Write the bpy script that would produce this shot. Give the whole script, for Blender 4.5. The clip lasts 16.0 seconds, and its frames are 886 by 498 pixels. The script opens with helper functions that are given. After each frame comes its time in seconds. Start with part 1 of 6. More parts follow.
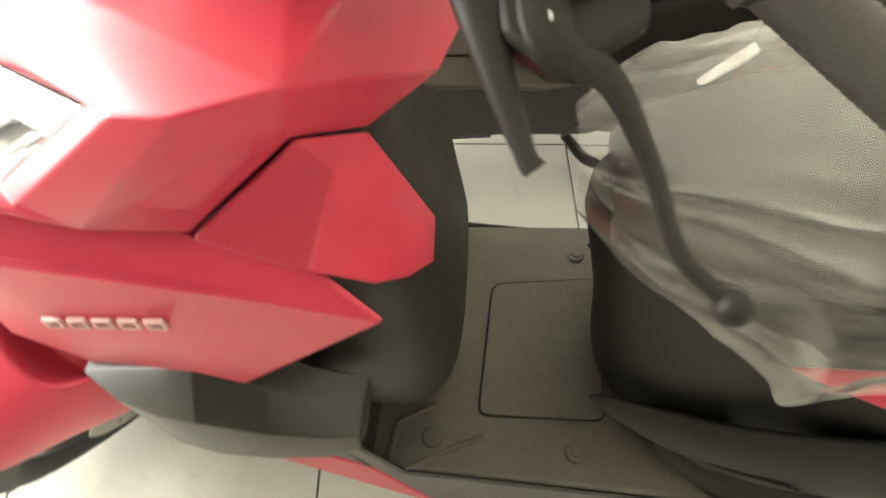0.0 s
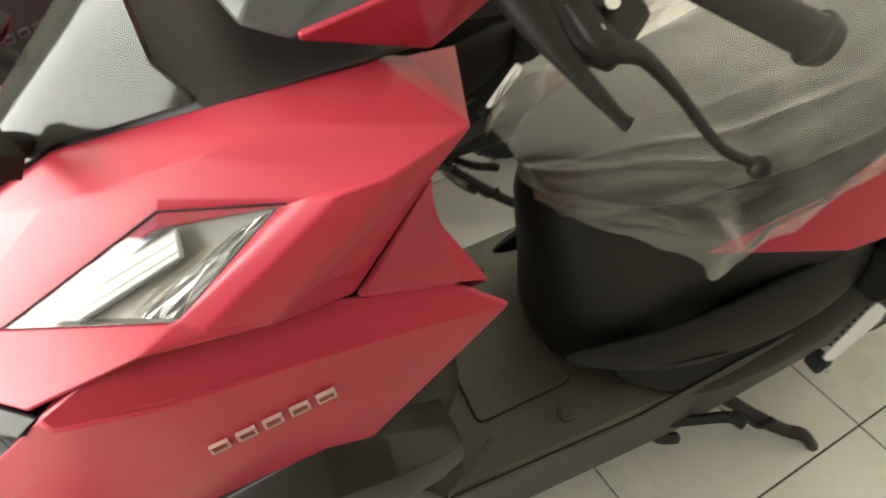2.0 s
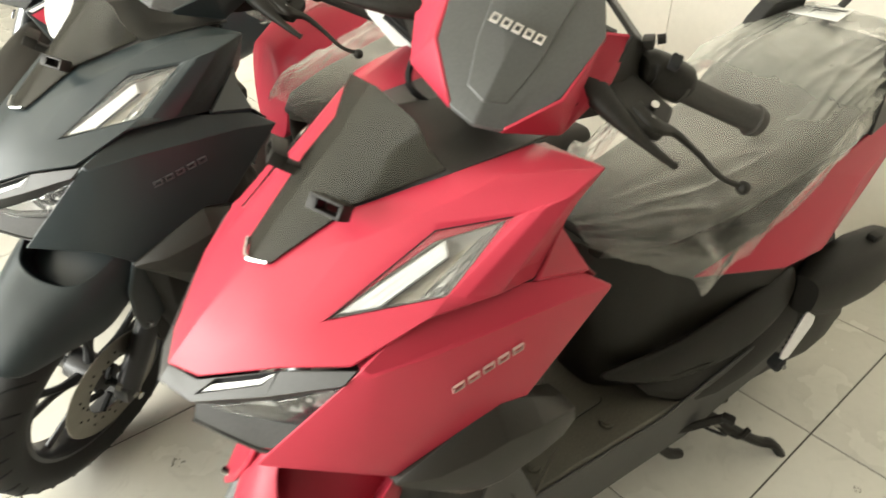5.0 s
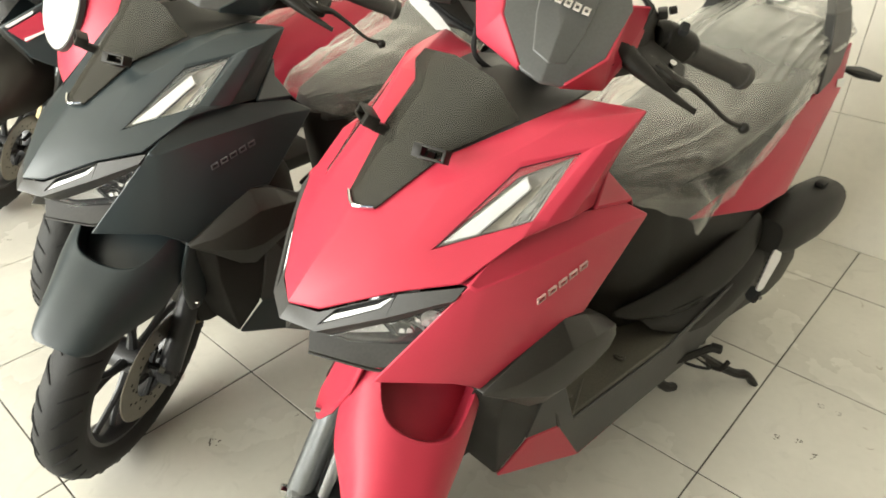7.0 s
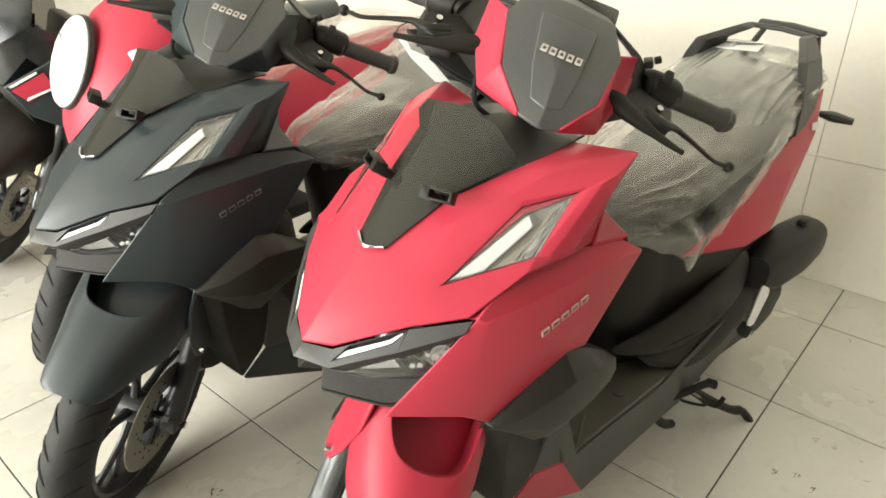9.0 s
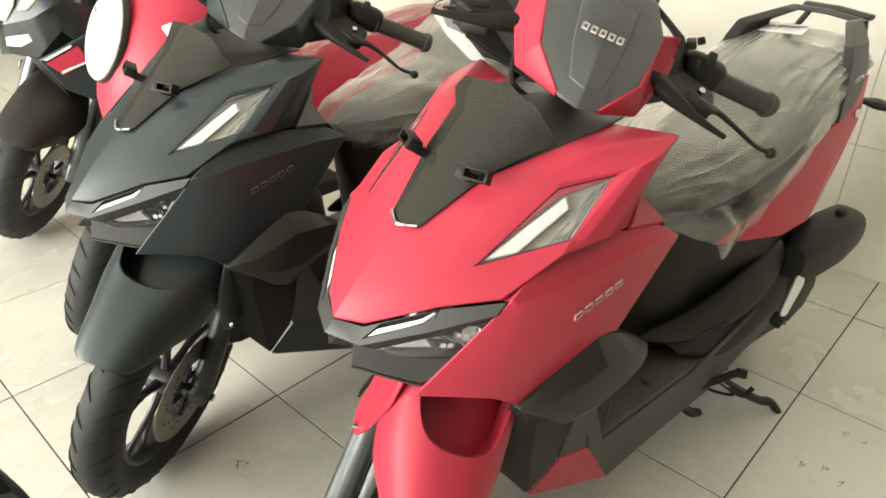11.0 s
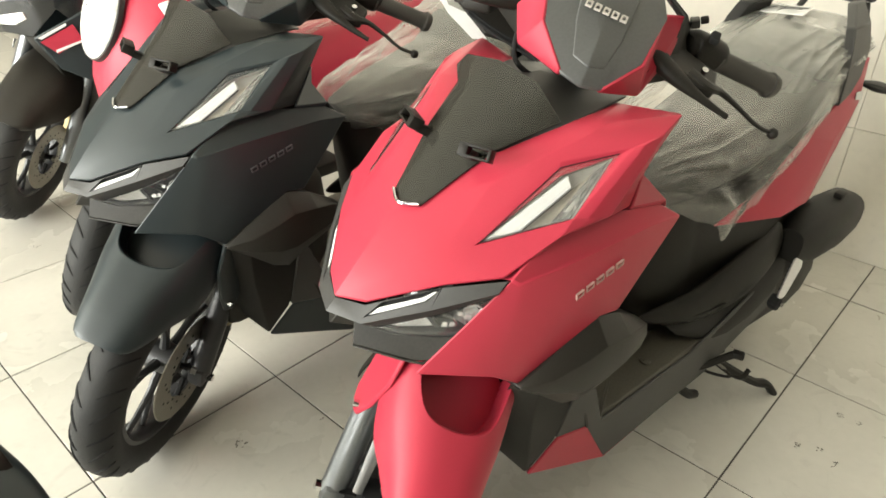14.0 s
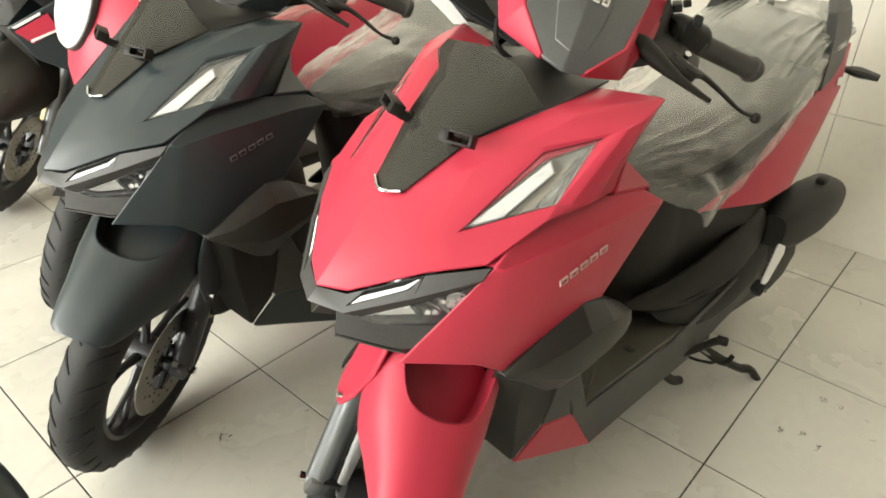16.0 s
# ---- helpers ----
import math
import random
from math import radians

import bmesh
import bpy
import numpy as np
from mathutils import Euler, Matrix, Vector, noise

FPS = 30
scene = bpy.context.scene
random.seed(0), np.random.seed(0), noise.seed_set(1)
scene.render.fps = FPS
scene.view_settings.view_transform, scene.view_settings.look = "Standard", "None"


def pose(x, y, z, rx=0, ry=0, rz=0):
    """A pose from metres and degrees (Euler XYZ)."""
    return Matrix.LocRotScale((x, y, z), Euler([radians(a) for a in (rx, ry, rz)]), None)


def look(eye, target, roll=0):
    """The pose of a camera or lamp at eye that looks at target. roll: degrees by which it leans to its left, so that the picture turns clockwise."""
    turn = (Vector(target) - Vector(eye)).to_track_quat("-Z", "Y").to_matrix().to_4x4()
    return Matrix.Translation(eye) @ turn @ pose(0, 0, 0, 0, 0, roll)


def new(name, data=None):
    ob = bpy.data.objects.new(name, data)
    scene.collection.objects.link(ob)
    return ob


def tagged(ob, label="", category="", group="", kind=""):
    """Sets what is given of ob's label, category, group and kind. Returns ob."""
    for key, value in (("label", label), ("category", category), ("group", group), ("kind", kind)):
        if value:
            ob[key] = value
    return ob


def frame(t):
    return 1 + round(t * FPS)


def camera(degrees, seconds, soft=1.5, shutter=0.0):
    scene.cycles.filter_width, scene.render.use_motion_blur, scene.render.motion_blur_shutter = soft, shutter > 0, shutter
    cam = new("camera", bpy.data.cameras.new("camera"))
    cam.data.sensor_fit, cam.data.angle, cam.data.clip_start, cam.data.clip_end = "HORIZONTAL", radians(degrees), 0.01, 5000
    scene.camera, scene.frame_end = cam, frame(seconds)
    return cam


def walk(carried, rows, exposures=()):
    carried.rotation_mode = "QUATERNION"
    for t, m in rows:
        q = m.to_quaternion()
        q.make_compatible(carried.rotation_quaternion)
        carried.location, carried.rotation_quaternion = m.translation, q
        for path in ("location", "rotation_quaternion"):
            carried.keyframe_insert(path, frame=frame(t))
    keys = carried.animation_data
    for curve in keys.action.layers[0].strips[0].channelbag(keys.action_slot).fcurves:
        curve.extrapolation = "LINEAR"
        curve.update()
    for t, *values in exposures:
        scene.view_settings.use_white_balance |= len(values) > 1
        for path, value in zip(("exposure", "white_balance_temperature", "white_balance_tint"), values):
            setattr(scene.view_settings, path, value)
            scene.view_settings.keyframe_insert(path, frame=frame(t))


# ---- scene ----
# camera and its way: t, x, y, z, then the turn about x, y, z in degrees
cam = camera(65.9, 16.0, 1.7, 0.9)
PATH = [
    (0.0, 0.1218, -0.8157, 1.1354, 36.94, -0.97, 89.67),
    (0.5, 0.1076, -0.8801, 1.1333, 37.70, -0.53, 82.16),
    (1.0, 0.1105, -0.9608, 1.1425, 39.27, -0.60, 72.42),
    (1.5, 0.1339, -1.0170, 1.1593, 41.75, -0.34, 65.42),
    (2.0, 0.1657, -1.0566, 1.1756, 44.52, -0.63, 59.01),
    (2.5, 0.1945, -1.0917, 1.1905, 48.56, -0.22, 56.56),
    (3.0, 0.2308, -1.1498, 1.2032, 49.60, -1.68, 53.34),
    (3.5, 0.2653, -1.2222, 1.2135, 50.84, -0.63, 51.82),
    (4.0, 0.2890, -1.2933, 1.2378, 51.76, -0.40, 52.06),
    (4.5, 0.2949, -1.3492, 1.2552, 55.78, -1.45, 50.89),
    (5.0, 0.2822, -1.4297, 1.2697, 56.88, -0.58, 49.53),
    (7.5, 0.2775, -1.7164, 1.2703, 59.48, -0.63, 40.91),
    (8.0, 0.2855, -1.7298, 1.2738, 62.16, -0.17, 40.77),
    (8.5, 0.2880, -1.7358, 1.2748, 62.23, 0.08, 40.60),
    (9.0, 0.2883, -1.7400, 1.2752, 62.30, 0.13, 40.81),
    (11.5, 0.2717, -1.7470, 1.2678, 60.64, -0.28, 43.36),
    (12.0, 0.2723, -1.7489, 1.2682, 60.67, -0.30, 43.35),
    (12.5, 0.2716, -1.7508, 1.2657, 60.52, -0.31, 43.26),
    (13.0, 0.2704, -1.7525, 1.2656, 60.08, -0.56, 43.30),
    (13.5, 0.2703, -1.7528, 1.2620, 59.57, -0.69, 43.09),
    (14.0, 0.2693, -1.7535, 1.2608, 59.53, -0.61, 42.93),
    (14.5, 0.2678, -1.7528, 1.2598, 59.26, -0.74, 42.72),
    (15.0, 0.2662, -1.7526, 1.2572, 59.33, -0.75, 42.42),
    (15.5, 0.2668, -1.7505, 1.2547, 59.43, -0.77, 41.99),
    (16.0, 0.2686, -1.7454, 1.2507, 58.83, -0.72, 41.64),
]
EXPOSURES = [(0, 1.2), (0.6, 1.05), (1.1, 0.66), (1.5, 0.38), (2.1, 0.30), (2.6, 0.42), (3.2, 0.54), (4, 0.50), (5, 0.38), (8, 0.30), (10, 0.19), (16, 0.21)]
walk(cam, [(t, pose(x, y, z, a, b, c)) for t, x, y, z, a, b, c in PATH], EXPOSURES)

# ---- world and large lights ----
world = bpy.data.worlds.new("daylight")
scene.world = world
world.use_nodes = True
wn, wl = world.node_tree.nodes, world.node_tree.links
sky = wn.new("ShaderNodeTexSky")
sky.sky_type, sky.sun_disc = "NISHITA", False
sky.sun_elevation, sky.sun_rotation = radians(48), radians(20)
wl.new(sky.outputs["Color"], wn["Background"].inputs["Color"])
wn["Background"].inputs["Strength"].default_value = 0.08
sun = new("sun", bpy.data.lights.new("sun", "SUN"))
sun.data.energy, sun.data.angle, sun.data.color = 2.5, radians(0.6), (1.0, 0.95, 0.87)
sun.matrix_world = look((0, 10, 12), (0, 0, 0))
# daylight in the open shop front
front = new("shopfront_daylight", bpy.data.lights.new("shopfront_daylight", "AREA"))
front.data.shape, front.data.size, front.data.size_y = "RECTANGLE", 6.2, 2.7
front.data.energy, front.data.color = 800.0, (0.99, 0.985, 0.90)
front.matrix_world = look((-2.4, -6.2, 1.7), (-1.2, 0.0, 1.5))


# ---- materials ----
def material(name, base, rough=0.5, metal=0.0, grain=0.0, grain_size=400.0, bump=0.0, bump_size=600.0, stain=0.0, stain_size=6.0, coat=0.0, sheen=0.0, specular=0.5):
    """A surface with fine grain, broader wear and a fine relief."""
    m = bpy.data.materials.new(name)
    m.use_nodes = True
    n, l = m.node_tree.nodes, m.node_tree.links
    b = n["Principled BSDF"]
    b.inputs["Base Color"].default_value = (*base, 1)
    b.inputs["Roughness"].default_value = rough
    b.inputs["Metallic"].default_value = metal
    b.inputs["Coat Weight"].default_value = coat
    b.inputs["Specular IOR Level"].default_value = specular
    co = n.new("ShaderNodeTexCoord").outputs["Object"]
    if grain or stain:
        mix = n.new("ShaderNodeMix")
        mix.data_type, mix.blend_type = "RGBA", "MULTIPLY"
        mix.inputs[0].default_value = 1.0
        mix.inputs[6].default_value = (*base, 1)
        fine, broad = n.new("ShaderNodeTexNoise"), n.new("ShaderNodeTexNoise")
        fine.inputs["Scale"].default_value, broad.inputs["Scale"].default_value = grain_size, stain_size
        fine.inputs["Detail"].default_value, broad.inputs["Detail"].default_value = 2.0, 6.0
        l.new(co, fine.inputs["Vector"]), l.new(co, broad.inputs["Vector"])
        ra, rb = n.new("ShaderNodeMapRange"), n.new("ShaderNodeMapRange")
        for r, amount in ((ra, grain), (rb, stain)):
            r.inputs["From Min"].default_value, r.inputs["From Max"].default_value = 0.3, 0.7
            r.inputs["To Min"].default_value, r.inputs["To Max"].default_value = 1.0 - amount, 1.0 + amount * 0.4
        l.new(fine.outputs["Fac"], ra.inputs["Value"]), l.new(broad.outputs["Fac"], rb.inputs["Value"])
        mul = n.new("ShaderNodeMath")
        mul.operation = "MULTIPLY"
        l.new(ra.outputs["Result"], mul.inputs[0]), l.new(rb.outputs["Result"], mul.inputs[1])
        l.new(mul.outputs["Value"], mix.inputs[7])
        l.new(mix.outputs[2], b.inputs["Base Color"])
        rr = n.new("ShaderNodeMapRange")
        rr.inputs["From Min"].default_value, rr.inputs["From Max"].default_value = 0.3, 0.7
        rr.inputs["To Min"].default_value, rr.inputs["To Max"].default_value = max(0.02, rough - 0.06), min(1.0, rough + 0.06)
        l.new(broad.outputs["Fac"], rr.inputs["Value"]), l.new(rr.outputs["Result"], b.inputs["Roughness"])
    if bump:
        t = n.new("ShaderNodeTexNoise")
        t.inputs["Scale"].default_value, t.inputs["Detail"].default_value = bump_size, 3.0
        l.new(co, t.inputs["Vector"])
        u = n.new("ShaderNodeBump")
        u.inputs["Strength"].default_value, u.inputs["Distance"].default_value = bump, 0.001
        l.new(t.outputs["Fac"], u.inputs["Height"]), l.new(u.outputs["Normal"], b.inputs["Normal"])
    return m


RED = material("matte_red_paint", (0.450, 0.035, 0.062), 0.38, 0.0, 0.05, 900, 0.05, 1500, 0.06, 5, specular=0.28)
DARK = material("matte_black_paint", (0.0215, 0.0305, 0.0330), 0.38, 0.0, 0.08, 900, 0.05, 1500, 0.1, 5)
BLACK = material("black_grained_plastic", (0.0160, 0.0143, 0.0114), 0.5, 0.0, 0.2, 260, 0.10, 900, 0.2, 7, specular=0.24)
GUARD = material("textured_guard_plastic", (0.0205, 0.0182, 0.0142), 0.42, 0.0, 0.15, 260, 0.10, 900, 0.15, 7, specular=0.32)
GREY = material("dark_grey_plastic", (0.037, 0.036, 0.033), 0.48, 0.0, 0.1, 260, 0.10, 900, 0.12, 7)
BOARD = material("grey_black_board_plastic", (0.080, 0.073, 0.056), 0.55, 0.0, 0.2, 260, 0.10, 900, 0.25, 6)
SHIELD = material("grained_shield_plastic", (0.022, 0.020, 0.0155), 0.52, 0.0, 0.2, 260, 0.10, 900, 0.2, 6, specular=0.26)
DASH = material("dash_cover_plastic", (0.092, 0.094, 0.092), 0.45, 0.0, 0.1, 260, 0.10, 900, 0.12, 7)
PEG = material("bright_polished_alloy", (0.72, 0.71, 0.69), 0.3, 0.6, 0.1, 400)
GLOSS = material("smoked_gloss_plastic", (0.014, 0.015, 0.015), 0.16, 0.0, 0.05, 500, 0.0, 1, 0.15, 6)
RUBBER = material("tyre_rubber", (0.022, 0.022, 0.021), 0.72, 0.0, 0.25, 500, 0.4, 700, 0.3, 9)
GROOVE = material("tread_groove", (0.008, 0.008, 0.008), 0.9, 0.0, 0.1, 500)
GRIP = material("grip_rubber", (0.052, 0.049, 0.043), 0.65, 0.0, 0.2, 600, 0.4, 900)
STEEL = material("brushed_steel", (0.30, 0.285, 0.25), 0.38, 0.9, 0.15, 800, 0.1, 900, 0.2, 20)
ALLOY = material("cast_alloy", (0.36, 0.36, 0.36), 0.4, 0.8, 0.12, 500, 0.15, 700, 0.1, 15)
CHROME = material("chrome", (0.7, 0.7, 0.7), 0.1, 1.0)
RIM = material("black_rim_paint", (0.03, 0.03, 0.031), 0.35, 0.2, 0.1, 500, 0.05, 700)
BADGE = material("silver_badge", (0.62, 0.58, 0.54), 0.4, 0.3, 0.05, 800)
BADGE_RED = material("faded_silver_badge", (0.5, 0.32, 0.29), 0.45, 0.2, 0.05, 800)
BADGE_DARK = material("grey_badge", (0.2, 0.21, 0.22), 0.35, 0.6, 0.05, 800)
WHITE = material("white_sticker_paper", (0.8, 0.8, 0.77), 0.6, 0.0, 0.05, 300)
BRASS = material("dull_brass", (0.3, 0.24, 0.13), 0.45, 0.8, 0.2, 300)
REFLECTOR = material("lamp_reflector", (0.70, 0.66, 0.56), 0.38, 0.05, 0.14, 40, 0.1, 60)
SILVERED = material("silvered_plastic", (0.72, 0.71, 0.67), 0.32, 0.3, 0.08, 150, 0.1, 90)
DULL = material("dull_fork_alloy", (0.22, 0.23, 0.235), 0.32, 0.7, 0.12, 500, 0.1, 700, 0.1, 15)
LAMP_CHROME = material("rippled_lamp_chrome", (0.82, 0.82, 0.80), 0.16, 0.65, 0.3, 90, 0.7, 110)
DRL = material("white_lamp_strip", (0.82, 0.83, 0.82), 0.3, 0.0, 0.05, 200)
PALE_LENS = material("pale_lamp_lens", (0.55, 0.53, 0.46), 0.2, 0.0, 0.1, 60)
FILMED_LENS = material("mottled_white_lens", (0.86, 0.85, 0.80), 0.22, 0.0, 0.35, 45, 0.1, 40)
LENS_WHITE = material("frosted_white_lens", (0.85, 0.85, 0.83), 0.18, 0.0, 0.04, 60)
SEAT = material("black_seat_vinyl", (0.020, 0.019, 0.017), 0.6, 0.0, 0.1, 60, 0.02, 800)
PLAIN_PAPER = material("plain_white_sheet", (0.82, 0.82, 0.8), 0.5, 0.0, 0.04, 200)
# For walls out of view; dark to cut light bounced onto the machines.
WALL = material("unseen_wall_taupe", (0.15, 0.138, 0.118), 0.6, 0.0, 0.03, 200, 0.08, 300, 0.06, 1.5)
CEILING = material("white_ceiling_paint", (0.80, 0.785, 0.73), 0.8, 0.0, 0.03, 150, 0.1, 200, 0.05, 1.0)
GROUT = material("grey_grout", (0.085, 0.078, 0.066), 0.9, 0.0, 0.3, 300, 0.4, 400, 0.3, 5)
PALE_GROUT = material("pale_grout", (0.50, 0.465, 0.40), 0.9, 0.0, 0.15, 300, 0.3, 400, 0.15, 5)
CONCRETE = material("grey_concrete", (0.35, 0.34, 0.32), 0.85, 0.0, 0.15, 60, 0.3, 90, 0.15, 2)


def gloss_share(n, l, head_on, normal=None, most=1.0):
    """How much a smooth surface mirrors: little head on, all at a grazing view."""
    lw, power, scale = n.new("ShaderNodeLayerWeight"), n.new("ShaderNodeMath"), n.new("ShaderNodeMath")
    lw.inputs["Blend"].default_value = 0.5
    power.operation, scale.operation = "POWER", "MULTIPLY_ADD"
    power.inputs[1].default_value = 4.0
    scale.inputs[1].default_value, scale.inputs[2].default_value = most - head_on, head_on
    if normal is not None:
        l.new(normal, lw.inputs["Normal"])
    l.new(lw.outputs["Facing"], power.inputs[0]), l.new(power.outputs[0], scale.inputs[0])
    return scale.outputs[0]


def glass(name, tint, rough=0.03, see=0.8, shine=0.045, wavy=0.0, most=1.0):
    """A thin clear cover: mostly see-through, with a gloss on it."""
    m = bpy.data.materials.new(name)
    m.use_nodes = True
    n, l = m.node_tree.nodes, m.node_tree.links
    b = n["Principled BSDF"]
    b.inputs["Base Color"].default_value = (*tint, 1)
    b.inputs["Roughness"].default_value = rough
    b.inputs["Specular IOR Level"].default_value = 0.0
    t, mix = n.new("ShaderNodeBsdfTransparent"), n.new("ShaderNodeMixShader")
    t.inputs["Color"].default_value = (*[0.5 + 0.5 * v for v in tint], 1)
    g = n.new("ShaderNodeBsdfGlossy")
    g.inputs["Roughness"].default_value = rough
    if wavy:
        swell, bump, place = n.new("ShaderNodeTexNoise"), n.new("ShaderNodeBump"), n.new("ShaderNodeTexCoord")
        swell.inputs["Scale"].default_value, swell.inputs["Detail"].default_value, swell.inputs["Distortion"].default_value = 7.0, 1.0, 0.8
        bump.inputs["Strength"].default_value, bump.inputs["Distance"].default_value = wavy, 0.01
        l.new(place.outputs["Object"], swell.inputs["Vector"]), l.new(swell.outputs["Fac"], bump.inputs["Height"])
        l.new(bump.outputs["Normal"], g.inputs["Normal"])
    body = n.new("ShaderNodeMixShader")
    body.inputs[0].default_value = see
    l.new(b.outputs[0], body.inputs[1]), l.new(t.outputs[0], body.inputs[2])
    l.new(gloss_share(n, l, shine, None, most), mix.inputs[0]), l.new(body.outputs[0], mix.inputs[1]), l.new(g.outputs[0], mix.inputs[2])
    l.new(mix.outputs[0], n["Material Output"].inputs["Surface"])
    return m


CLEAR = glass("clear_lamp_lens", (0.93, 0.93, 0.92), 0.04, 0.985)
SMOKE = glass("smoked_windscreen", (0.041, 0.039, 0.032), 0.10, 0.22, 0.022, 0.08, 0.28)


def film(name, low, high):
    """Thin milky plastic film, clearer low on the seat, whiter and less see-through towards its top; long soft folds.
    """
    m = bpy.data.materials.new(name)
    m.use_nodes = True
    n, l = m.node_tree.nodes, m.node_tree.links
    n.remove(n["Principled BSDF"])
    co = n.new("ShaderNodeTexCoord").outputs["Object"]
    stretch = n.new("ShaderNodeMapping")
    stretch.inputs["Scale"].default_value = (1.5, 0.6, 0.55)
    stretch.inputs["Rotation"].default_value = (0.15, 0.25, 0.35)
    l.new(co, stretch.inputs["Vector"])
    wobble, mixed = n.new("ShaderNodeTexNoise"), n.new("ShaderNodeMix")
    wobble.inputs["Scale"].default_value, wobble.inputs["Detail"].default_value = 7.0, 3.0
    mixed.data_type, mixed.blend_type = "RGBA", "LINEAR_LIGHT"
    mixed.inputs[0].default_value = 0.10
    l.new(co, wobble.inputs["Vector"])
    l.new(stretch.outputs["Vector"], mixed.inputs[6]), l.new(wobble.outputs["Color"], mixed.inputs[7])
    crease, cloud = n.new("ShaderNodeTexNoise"), n.new("ShaderNodeTexNoise")
    crease.noise_type, crease.inputs["Scale"].default_value, crease.inputs["Detail"].default_value = "RIDGED_MULTIFRACTAL", 9.0, 3.0
    cloud.inputs["Scale"].default_value, cloud.inputs["Detail"].default_value = 8.0, 3.0
    l.new(mixed.outputs[2], crease.inputs["Vector"]), l.new(mixed.outputs[2], cloud.inputs["Vector"])
    u2 = n.new("ShaderNodeBump")
    u2.inputs["Strength"].default_value, u2.inputs["Distance"].default_value = 0.15, 0.006
    l.new(crease.outputs["Fac"], u2.inputs["Height"])
    milk, back, gloss = n.new("ShaderNodeBsdfDiffuse"), n.new("ShaderNodeBsdfTranslucent"), n.new("ShaderNodeBsdfGlossy")
    milk.inputs["Color"].default_value = (0.68, 0.675, 0.61, 1)
    back.inputs["Color"].default_value = (0.68, 0.675, 0.61, 1)
    gloss.inputs["Roughness"].default_value = 0.22
    for t in (milk, gloss):
        l.new(u2.outputs["Normal"], t.inputs["Normal"])
    body, veil, shine, clear = n.new("ShaderNodeMixShader"), n.new("ShaderNodeMixShader"), n.new("ShaderNodeMixShader"), n.new("ShaderNodeBsdfTransparent")
    body.inputs[0].default_value = 0.2
    l.new(milk.outputs[0], body.inputs[1]), l.new(back.outputs[0], body.inputs[2])
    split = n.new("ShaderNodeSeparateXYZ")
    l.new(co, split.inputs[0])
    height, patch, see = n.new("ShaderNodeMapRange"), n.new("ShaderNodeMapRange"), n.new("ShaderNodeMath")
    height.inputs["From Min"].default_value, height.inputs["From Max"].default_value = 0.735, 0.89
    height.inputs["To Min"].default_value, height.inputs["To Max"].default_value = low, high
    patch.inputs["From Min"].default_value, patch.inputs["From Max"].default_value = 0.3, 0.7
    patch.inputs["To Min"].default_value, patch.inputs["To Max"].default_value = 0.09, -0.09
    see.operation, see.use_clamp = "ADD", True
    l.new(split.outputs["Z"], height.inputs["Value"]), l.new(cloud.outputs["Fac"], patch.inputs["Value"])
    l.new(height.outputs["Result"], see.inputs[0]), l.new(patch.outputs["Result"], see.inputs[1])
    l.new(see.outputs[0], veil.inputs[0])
    l.new(body.outputs[0], veil.inputs[1]), l.new(clear.outputs[0], veil.inputs[2])
    l.new(gloss_share(n, l, 0.06, u2.outputs["Normal"]), shine.inputs[0])
    l.new(veil.outputs[0], shine.inputs[1]), l.new(gloss.outputs[0], shine.inputs[2])
    l.new(shine.outputs[0], n["Material Output"].inputs["Surface"])
    return m


FILM = film("milky_plastic_film", 0.96, 0.60)


